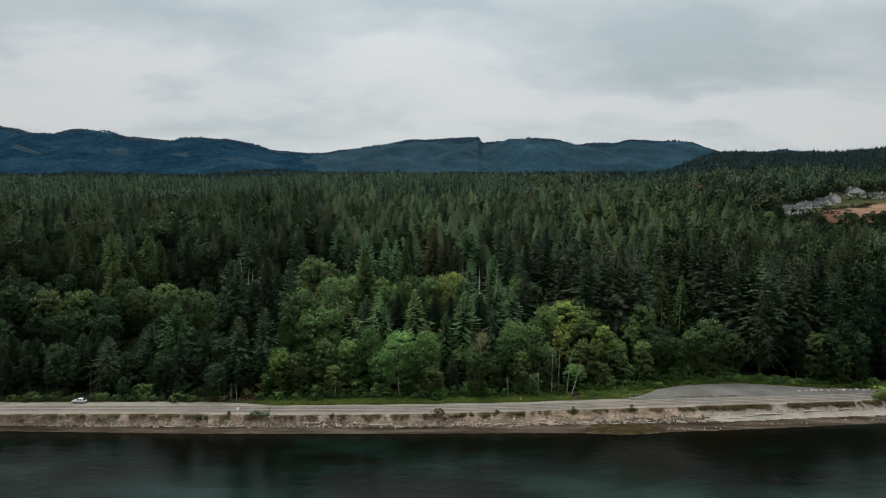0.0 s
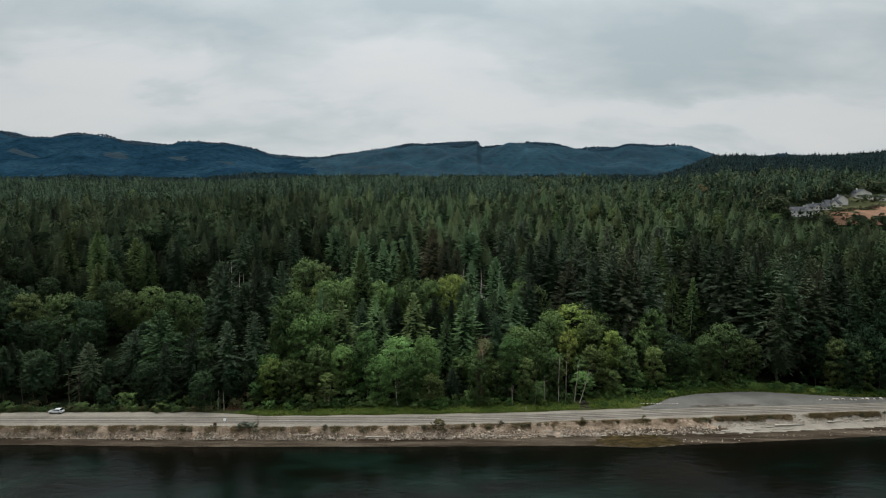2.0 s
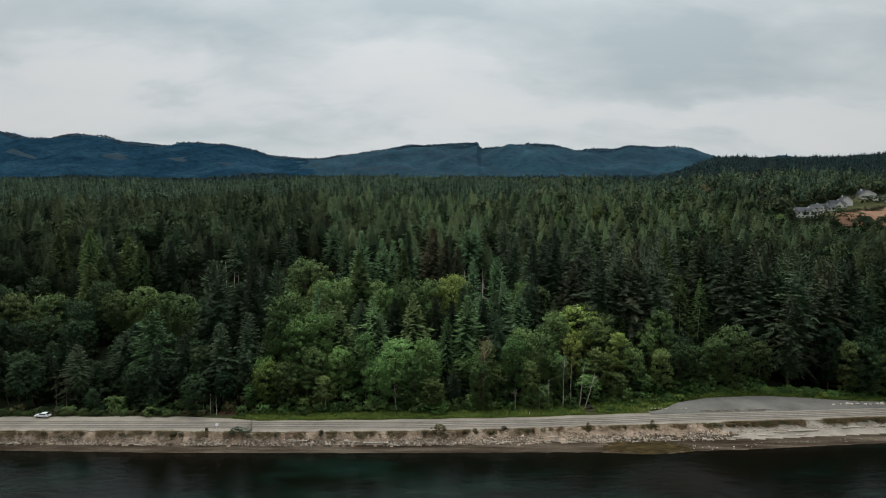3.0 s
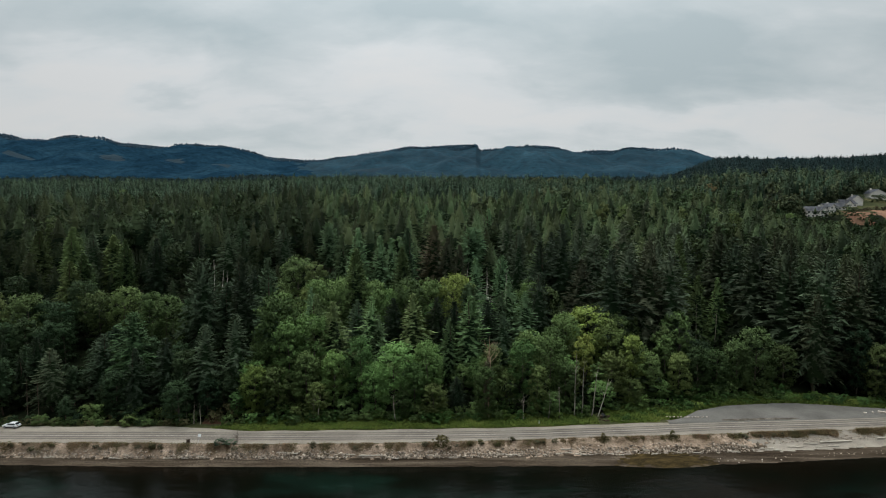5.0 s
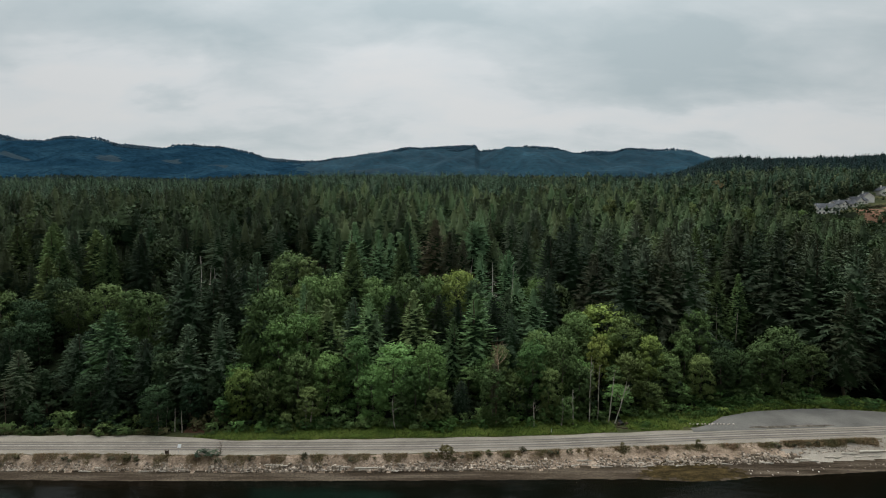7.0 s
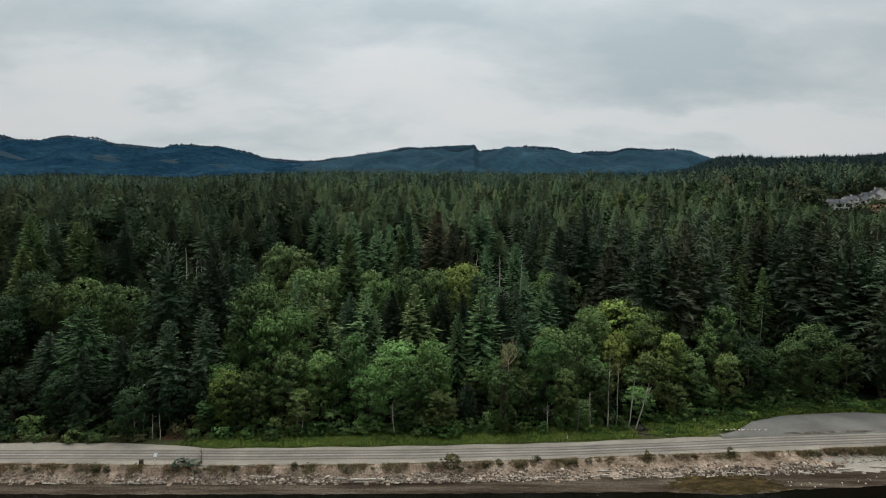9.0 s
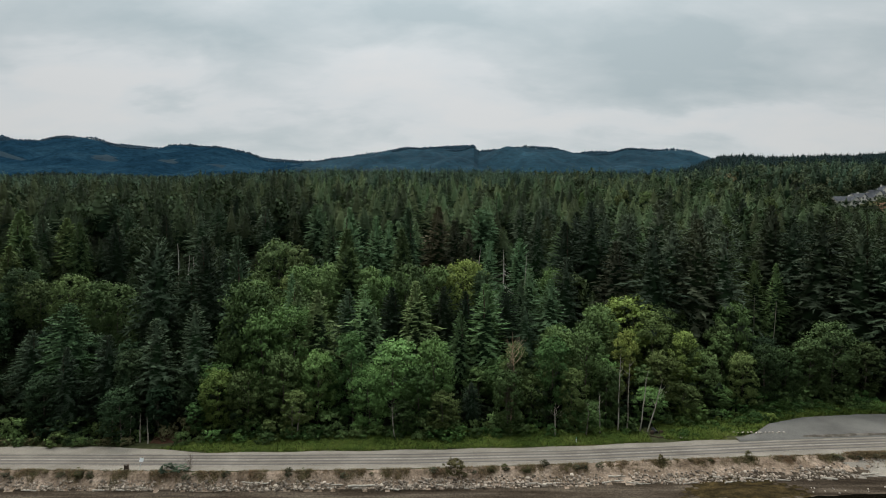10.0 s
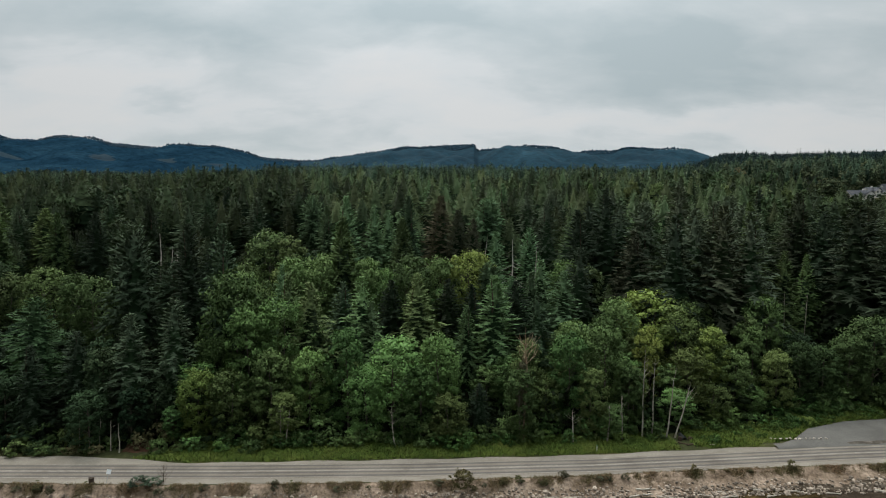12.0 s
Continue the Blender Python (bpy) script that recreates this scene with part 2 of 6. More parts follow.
CLAY = rough_ground("bare_clay", (0.1397, 0.0850, 0.0580), (0.2150, 0.1280, 0.0880), (0.3010, 0.1900, 0.1350), 0.06, 0.6, 0.2)
PAINT = rough_ground("faded_line_paint", (0.24, 0.225, 0.205), (0.31, 0.295, 0.27), (0.40, 0.385, 0.355), 0.8, 9.0, 0.003)
BEACH = rough_ground("beach_shingle", (0.1320, 0.0986, 0.0724), (0.2640, 0.2047, 0.1576), (0.4487, 0.3602, 0.2906), 0.35, 2.2, 0.12, 0.9, (0.5, 1.2, 1), 0.95)
def stone_material(name, dark, light):
    m, nt, b = base_material(name, 0.9)
    geo = nt.nodes.new("ShaderNodeNewGeometry")
    info = nt.nodes.new("ShaderNodeObjectInfo")
    tone = math_node(nt, "FRACT", math_node(nt, "ADD", geo.outputs["Random Per Island"], info.outputs["Random"]))
    dark, light = (tuple(v * w for v, w in zip(c, (1.10, 1.02, 0.94))) for c in (dark, light))
    grain = noise_fac(nt, 4.0, 5, 0.65)
    col = mix_color(nt, 0.6, mix_color(nt, math_node(nt, "POWER", tone, 1.6), dark, light), ramp(nt, grain, ((0.3, (0.5, 0.5, 0.5)), (0.7, (1.25, 1.25, 1.25)))), "MULTIPLY")
    link(nt, col, b.inputs["Base Color"])
    bump(nt, b, grain, 0.6, 0.06)
    return m


ROCK = stone_material("riprap_rock", (0.12, 0.100, 0.080), (0.50, 0.435, 0.37))
PALE_ROCK = stone_material("pale_boulder", (0.35, 0.32, 0.29), (0.62, 0.58, 0.53))
DRIFT = rough_ground("bleached_driftwood", (0.36, 0.33, 0.29), (0.48, 0.45, 0.40), (0.60, 0.57, 0.52), 0.6, 6.0, 0.02)


def water_material():
    m, nt, b = base_material("sea_water", 0.09)
    # eelgrass and sand seen through the shallow water
    patch = math_node(nt, "MULTIPLY_ADD", noise_fac(nt, 0.035, 5, 0.6, stretch=(0.55, 1.2, 1)), 0.8, 0.09)
    geo = nt.nodes.new("ShaderNodeNewGeometry")
    sep = nt.nodes.new("ShaderNodeSeparateXYZ")
    link(nt, geo.outputs["Position"], sep.inputs[0])
    # darker near shore: weedy bottom, with the forest's reflection put into the colour
    out = math_node(nt, "MULTIPLY_ADD", sep.outputs[1], -1 / 45.0, 168 / 45.0)
    depth = math_node(nt, "ADD", patch, math_node(nt, "MULTIPLY", math_node(nt, "MINIMUM", math_node(nt, "MAXIMUM", out, 0.0), 1.0), 0.22))
    col = ramp(nt, depth, ((0.40, (0.004, 0.003, 0.0018)), (0.56, (0.0025, 0.0034, 0.0022)), (0.66, (0.004, 0.010, 0.007)), (0.77, (0.011, 0.025, 0.020))))
    link(nt, col, b.inputs["Base Color"])
    b.inputs["IOR"].default_value = 1.33
    b.inputs["Specular IOR Level"].default_value = 0.12
    # ripples, and broad wind-ruffled lanes where the facets stand steeper and catch more sky
    ripple = noise_fac(nt, 0.55, 6, 0.68, stretch=(0.42, 1.0, 1), distortion=0.6)
    lanes = math_node(nt, "MULTIPLY", ramp(nt, noise_fac(nt, 0.011, 4, 0.6, stretch=(0.9, 0.7, 1)), ((0.54, (0.0, 0.0, 0.0)), (0.70, (1.0, 1.0, 1.0)))), 0.5)
    worn = noise_fac(nt, 0.09, 5, 0.65)
    for cx, cy, rx, ry, k in ((56.0, 146.0, 11.0, 12.0, 1.0), (-112.0, 138.0, 13.0, 13.0, 0.7), (32.0, 134.0, 18.0, 9.0, 0.5)):
        dx = math_node(nt, "POWER", math_node(nt, "ABSOLUTE", math_node(nt, "MULTIPLY_ADD", sep.outputs[0], 1 / rx, -cx / rx)), 2.0)
        dy = math_node(nt, "POWER", math_node(nt, "ABSOLUTE", math_node(nt, "MULTIPLY_ADD", sep.outputs[1], 1 / ry, -cy / ry)), 2.0)
        puff = math_node(nt, "EXPONENT", math_node(nt, "MULTIPLY", math_node(nt, "ADD", dx, dy), -1.0))
        lanes = math_node(nt, "MULTIPLY_ADD", math_node(nt, "MULTIPLY", puff, math_node(nt, "MULTIPLY", worn, 2.0)), k, lanes)
    lanes = math_node(nt, "ADD", lanes, 0.09)
    n = node(nt, "ShaderNodeBump", Distance=0.9)
    link(nt, math_node(nt, "MINIMUM", lanes, 1.0), n.inputs["Strength"])
    link(nt, ripple, n.inputs["Height"])
    link(nt, n.outputs[0], b.inputs["Normal"])
    return m


WATER = water_material()
WET = rough_ground("wet_shingle", (0.022, 0.016, 0.011), (0.060, 0.047, 0.035), (0.135, 0.112, 0.088), 0.5, 2.6, 0.08, 0.85, (0.10, 1.6, 1), 0.9)
WEED = rough_ground("brown_seaweed", (0.0153, 0.0107, 0.0048), (0.0391, 0.0287, 0.0112), (0.0808, 0.0574, 0.0240), 0.6, 2.2, 0.15, 0.7, (0.5, 1.4, 1), 0.95)
SAND = rough_ground("pale_beach_sand", (0.24, 0.22, 0.195), (0.31, 0.285, 0.25), (0.38, 0.355, 0.315), 0.2, 5.0, 0.03)
LOT = rough_ground("grey_lot_gravel", (0.1018, 0.1010, 0.0977), (0.1358, 0.1350, 0.1302), (0.1697, 0.1680, 0.1628), 0.10, 5.0, 0.03)
BERM = rough_ground("dark_gravel_berm", (0.055, 0.048, 0.040), (0.10, 0.090, 0.078), (0.20, 0.185, 0.165), 0.5, 4.0, 0.05)
MEADOW = rough_ground("brushy_meadow", (0.032, 0.040, 0.018), (0.055, 0.062, 0.028), (0.095, 0.090, 0.045), 0.08, 1.0, 0.2)
REDSOIL = rough_ground("red_brown_soil", (0.0382, 0.0234, 0.0153), (0.0638, 0.0360, 0.0234), (0.0935, 0.0540, 0.0360), 0.4, 4.0, 0.1)
# hill colours with the blue of distant haze put in
HILLSIDE = rough_ground("hazed_wooded_hillside", (0.0065, 0.0209, 0.0385), (0.0100, 0.0314, 0.0550), (0.0180, 0.0484, 0.0781), 0.004, 0.035, 2.0, 0.9, None, 0.75)
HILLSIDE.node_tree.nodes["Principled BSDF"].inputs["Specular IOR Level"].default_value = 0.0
# farther hills: paler still, more haze in the colour
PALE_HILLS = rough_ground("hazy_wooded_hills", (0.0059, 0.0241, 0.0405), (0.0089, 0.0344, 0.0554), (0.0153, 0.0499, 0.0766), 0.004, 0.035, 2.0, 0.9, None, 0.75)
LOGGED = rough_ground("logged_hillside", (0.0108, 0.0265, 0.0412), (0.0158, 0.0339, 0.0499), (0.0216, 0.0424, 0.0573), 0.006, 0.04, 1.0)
WHITE = rough_ground("white_painted_wall", (0.80, 0.80, 0.80), (0.85, 0.85, 0.85), (0.88, 0.88, 0.88), 0.3, 3.0, 0.01)
ROOFING = rough_ground("grey_roof_shingle", (0.1150, 0.1260, 0.1495), (0.1610, 0.1740, 0.2015), (0.2185, 0.2340, 0.2665), 0.3, 2.0, 0.02)
TIMBER = rough_ground("weathered_brown_timber", (0.05, 0.038, 0.028), (0.085, 0.065, 0.05), (0.12, 0.095, 0.075), 1.0, 8.0, 0.02)


def plain(name, colour, rough=0.5, metal=0.0):
    m, nt, b = base_material(name, rough)
    grime = noise_fac(nt, 3.0, 4)
    link(nt, mix_color(nt, 1.0, colour, ramp(nt, grime, ((0.3, (0.86, 0.86, 0.86)), (0.7, (1.0, 1.0, 1.0)))), "MULTIPLY"), b.inputs["Base Color"])
    b.inputs["Metallic"].default_value = metal
    return m


CAR_WHITE = plain("white_car_paint", (0.78, 0.78, 0.78), 0.25)
GLASS = plain("dark_window_glass", (0.02, 0.024, 0.028), 0.08)
RUBBER = plain("black_tyre_rubber", (0.025, 0.025, 0.026), 0.7)
STEEL = plain("grey_wheel_steel", (0.45, 0.46, 0.47), 0.35, 0.8)
LAMP_RED = plain("red_lamp_glass", (0.35, 0.02, 0.02), 0.2)
SIGN_WHITE = plain("white_sign_paint", (0.8, 0.8, 0.78), 0.4)
GREEN_PAINT = plain("green_marker_paint", (0.08, 0.30, 0.18), 0.5)


# ---- the lie of the land ----
def curve(xs, ys):
    return lambda x: np.interp(x, xs, ys)


shore_y = curve((-600, -140, -85, -32, 20, 58, 84, 112, 143, 220, 600), (176, 171.2, 169.4, 169.0, 169.4, 169.8, 171.2, 174.2, 177.4, 185, 230))
bank_y = curve((-600, -140, -88, -51, -15, 21, 40, 62, 96, 144, 220, 600), (180, 174, 174.3, 173.2, 173.9, 175.9, 177.7, 179.1, 181.2, 185.4, 193, 238))
road_y = curve((-600, -140, -87, -45, -10, 25, 51, 75, 110, 150, 220, 600), (186, 179.5, 179.2, 178.6, 179.0, 180.5, 182.8, 185.1, 187.5, 191.0, 199, 245))
edge_y = curve((-600, -148, -92, -73, -60, -53, -16, 22, 42, 66, 102, 153, 220, 600), (193, 185.4, 185.8, 185.3, 183.0, 182.3, 183.3, 184.9, 186.9, 189.0, 191.4, 195, 204, 250))
forest_y = curve((-600, -148, -92, -76, -62, -50, -16, 22, 42, 60, 76, 92, 106, 125, 150, 175, 220, 600), (196, 187.5, 188, 187.5, 188, 188.5, 190, 190.5, 193, 198, 204, 207, 208, 206, 202, 201, 208, 254))
LAND = curve((150, 190, 200, 210, 230, 250, 280, 383, 500, 780, 1000, 1400, 2200, 4600), (3.9, 4, 5, 7, 12, 20, 27, 42, 54, 79, 86, 104, 158, 190))
RIGHT = curve((150, 190, 210, 230, 350, 440, 460, 540, 640, 800, 1000, 1400, 2200, 4600), (3.9, 4, 6, 9, 24, 38, 60, 75, 82, 92, 110, 150, 170, 190))
RIDGE = curve((-4600, -2300, -2110, -1960, -1720, -1470, -1310, -1120, -950, -720, -540, -390, -165, 190, 215, 330, 500, 800, 920, 1100, 1340, 1500, 2600, 4600),
              (405, 440, 412, 424, 388, 380, 396, 364, 320, 298, 326, 334, 374, 386, 350, 366, 382, 358, 352, 366, 358, 310, 280, 280))


def smooth(a, b, v):
    k = np.clip((v - a) / (b - a), 0, 1)
    return k * k * (3 - 2 * k)


def rolling(x, y, size):
    """Gentle unevenness with waves of about that size."""
    return (np.sin(x / size * 6.1 + 1.3) * np.cos(y / size * 5.3 + 0.4) + 0.5 * np.sin(x / size * 13.7 + y / size * 9.1) + 0.3 * np.cos(x / size * 23.0 - y / size * 19.0)) / 1.8


def land_z(x, y):
    """Height of the ground: sea bed, beach, bank, road bench, forest slope and the hills."""
    x, y = np.asarray(x, float), np.asarray(y, float)
    s, b = shore_y(x), bank_y(x)
    t = (y - s) / np.maximum(b - s, 0.5)
    beach = np.where(t < 0, np.maximum(-7.0, (y - s) * 0.16), np.interp(t, (0, 0.35, 0.55, 0.85, 1.0), (0, 0.75, 1.3, 3.0, 3.75)))
    k = smooth(120, 300, x - 0.42 * np.maximum(y - 500, 0))
    back = y - np.interp(x, (-600, -60, 20, 110, 220), (-2, -1, 0, 12, 14))
    inland = LAND(back) * (1 - k) + RIGHT(y) * k
    inland = inland - 13 * smooth(150, 330, -x) * smooth(400, 520, y) * (1 - smooth(700, 1000, y))
    inland = inland + smooth(260, 500, y) * 3 * rolling(x, y, 260) + smooth(700, 1500, y) * 12 * rolling(x, y, 900)
    # the dark wooded ridge on one side, and the long hills behind
    inland = inland + (13 * smooth(540, 770, x - (y - 1450) * 0.4) + 15 * smooth(930, 1100, x - (y - 1450) * 0.4)) * smooth(950, 1480, y) * (1 - smooth(1700, 2200, y))
    r = RIDGE(x * 3100 / np.maximum(y, 1500))
    hills = (r - 164) * smooth(1900, 3100, y + 130 * rolling(x, y * 0.4, 700)) * (1 - 0.45 * smooth(3150, 4300, y))
    inland = inland + np.where(y > 1850, hills + 14 * smooth(1900, 2500, y) * rolling(x, y, 420) * (1 - smooth(2850, 3050, y)), 0)
    return np.where(t < 1, beach, np.maximum(inland, 3.75))


def mesh_object(name, verts, faces, material, parent=None, smooth_shade=False):
    me = bpy.data.meshes.new(name)
    me.from_pydata([tuple(v) for v in verts], [], [tuple(f) for f in faces])
    me.materials.append(material)
    if smooth_shade:
        me.polygons.foreach_set("use_smooth", [True] * len(me.polygons))
    ob = new(name, me)
    ob.parent = parent
    return ob


def fast_mesh(name, verts, faces, material, tint=None, normals=None, inner=None):
    """A mesh from arrays of places and of equal-sided faces, with a tone for each face if given."""
    verts, faces = np.asarray(verts, np.float32), np.asarray(faces, np.int32)
    n, k = faces.shape
    me = bpy.data.meshes.new(name)
    me.vertices.add(len(verts))
    me.vertices.foreach_set("co", verts.ravel())
    me.loops.add(n * k)
    me.loops.foreach_set("vertex_index", faces.ravel())
    me.polygons.add(n)
    me.polygons.foreach_set("loop_start", np.arange(0, n * k, k, dtype=np.int32))
    if tint is not None:
        at = me.attributes.new("tint", "FLOAT", "FACE")
        at.data.foreach_set("value", np.asarray(tint, np.float32))
    me.update(calc_edges=True)
    if normals is not None:
        # sprays take set crown normals instead of their own, which steers their shading
        at = me.attributes.new("custom_normal", "FLOAT_VECTOR", "POINT")
        at.data.foreach_set("vector", np.asarray(normals, np.float32).ravel())
        me.update()
    me.materials.append(material)
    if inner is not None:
        # the shade inside a fir is put into a darker second bough colour
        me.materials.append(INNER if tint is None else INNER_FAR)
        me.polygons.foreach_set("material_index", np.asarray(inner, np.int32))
    return me


def facing(tris, normals):
    """Turns each triangle so that its front looks the way of its normal. Both as arrays, (n, 3, 3) and (n, 3)."""
    normals = normals / np.linalg.norm(normals, axis=1)[:, None]
    g = np.cross(tris[:, 1] - tris[:, 0], tris[:, 2] - tris[:, 0])
    back = (g * normals).sum(1) < 0
    tris[back] = tris[back][:, [0, 2, 1]]
    v = tris.reshape(-1, 3)
    return v, np.arange(len(v)).reshape(-1, 3), np.repeat(normals, 3, 0)


def grid_faces(nx, ny):
    i, j = np.meshgrid(np.arange(nx - 1), np.arange(ny - 1))
    a = (j * nx + i).ravel()
    return np.stack([a, a + 1, a + nx + 1, a + nx], 1)


def spaced(points):
    """Steps that change from one stretch to the next: (end, step)."""
    out = [points[0][0]]
    for end, step in points[1:]:
        n = max(1, int(round((end - out[-1]) / step)))
        out += list(np.linspace(out[-1], end, n + 1)[1:])
    return np.array(out)


def build_ground():
    xs = spaced(((-4800, 0), (-1500, 60), (-400, 25), (-180, 6), (180, 0.9), (400, 6), (1500, 25), (4800, 60)))
    ys = spaced(((-4600, 0), (-200, 400), (120, 40), (164, 4), (200, 0.5), (260, 3), (600, 12), (1500, 30), (4600, 40)))
    gx, gy = np.meshgrid(xs, ys)
    gz = land_z(gx, gy)
    near = smooth(164, 168, gy) * (1 - smooth(205, 300, gy))
    gz = gz + 0.85 * np.exp(-((gx - 57) / 8) ** 2 - ((gy - 170.6) / 2.0) ** 2)
    gz = gz + near * 0.06 * rolling(gx, gy, 9) * (gy < road_y(gx) - 3.5)
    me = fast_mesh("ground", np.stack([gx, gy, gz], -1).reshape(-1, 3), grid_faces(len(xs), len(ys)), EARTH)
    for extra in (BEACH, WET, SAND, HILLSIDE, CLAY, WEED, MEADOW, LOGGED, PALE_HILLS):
        me.materials.append(extra)
    cx = (gx[:-1, :-1] + gx[1:, 1:]) / 2
    cy = (gy[:-1, :-1] + gy[1:, 1:]) / 2
    wob = 0.35 * rolling(cx, cy, 11)
    level = (cy - shore_y(cx)) / np.maximum(bank_y(cx) - shore_y(cx), 0.5)
    zone = np.where(cy < bank_y(cx) + 0.4, 1, 0)
    zone = np.where((zone == 1) & (cx + 9 * rolling(cx, cy * 4, 9) > 84) & (level > 0.46 + 0.1 * wob), 3, zone)
    zone = np.where((zone == 1) & (level < 0.50 + 0.18 * smooth(44, 62, cx) * (1 - smooth(84, 96, cx)) + 0.25 * wob + 0.08 * rolling(cx, cy * 5, 5)), 2, zone)
    zone = np.where((zone > 0) & (((cx - 57) / 12.0) ** 2 + ((cy - 171.6) / 3.4) ** 2 < 1 + wob + 0.5 * rolling(cx, cy * 3, 4)), 6, zone)
    zone = np.where((zone == 0) & (cy < forest_y(cx) + 1.5) & (np.abs(cx) < 190), 7, zone)
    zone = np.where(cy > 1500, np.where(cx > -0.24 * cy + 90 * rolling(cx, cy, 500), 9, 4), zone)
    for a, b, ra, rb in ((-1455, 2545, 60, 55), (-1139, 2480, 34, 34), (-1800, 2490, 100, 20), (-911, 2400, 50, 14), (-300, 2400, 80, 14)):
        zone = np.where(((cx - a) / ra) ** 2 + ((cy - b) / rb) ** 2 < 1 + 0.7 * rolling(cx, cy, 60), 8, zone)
    zone = np.where((cx > 280 + (cy - 470) * 1.35) & (cy > 462) & (cy < 575) & (cx < 600), 7, zone)
    zone = np.where((cx > 314 + (cy - 466) * 0.5) & (cy > 460 + 3 * rolling(cx, cy, 23)) & (cy < 476 + (cx - 326) * 0.42 + 3 * rolling(cx, cy, 30)) & (cy < 512), 5, zone)
    me.polygons.foreach_set("material_index", zone.ravel().astype(np.int32))
    me.polygons.foreach_set("use_smooth", [True] * len(me.polygons))
    return tagged(new("ground", me), "dark forest floor, shingle beach and wooded hills", "ground", kind="structure")


def strip(name, xs, lo, hi, lift, material, label, category, cross=4, z_of=land_z):
    """A ribbon along the shore between two lines, lying a little above the ground."""
    k = np.linspace(0, 1, cross + 1)
    gx = np.repeat(xs[:, None], cross + 1, 1)
    gy = lo(xs)[:, None] * (1 - k) + hi(xs)[:, None] * k
    gz = z_of(gx, gy) + lift
    me = fast_mesh(name, np.stack([gx, gy, gz], -1).reshape(-1, 3), grid_faces(cross + 1, len(xs)), material)
    me.flip_normals()
    return tagged(new(name, me), label, category, kind="structure")


def bench_z(x, y):
    return 3.95 + 0.0 * x


build_ground()
water = tagged(new("water", fast_mesh("water", [(-4800, -4600, 0), (4800, -4600, 0), (4800, 260, 0), (-4800, 260, 0)], [(0, 1, 2, 3)], WATER)),
               "dark green calm sea with soft ripples and shallow weed patches", "water", kind="structure")
XS = np.arange(-420, 420, 2.0)
strip("gravel_shoulder", XS, lambda x: bank_y(x) + 0.25 + 0.25 * np.sin(x * 0.9) * np.sin(x * 0.23), lambda x: edge_y(x) + 0.3 * np.sin(x * 0.37), 0.06, GRAVEL, "pale compacted gravel shoulder along the coast road", "road shoulder", 6, bench_z)
road = strip("road", XS, lambda x: road_y(x) - 2.9, lambda x: road_y(x) + 2.9, 0.10, ASPHALT, "worn grey two-lane asphalt coast road", "road", 24, bench_z)
wheels = np.abs(np.abs((np.arange(24) + 0.5) / 24 * 5.8 - 2.9) - 1.4)
road.data.attributes.new("tint", "FLOAT", "FACE").data.foreach_set("value", np.tile(np.exp(-((wheels - 0.7) / 0.3) ** 2), len(XS) - 1).astype(np.float32))


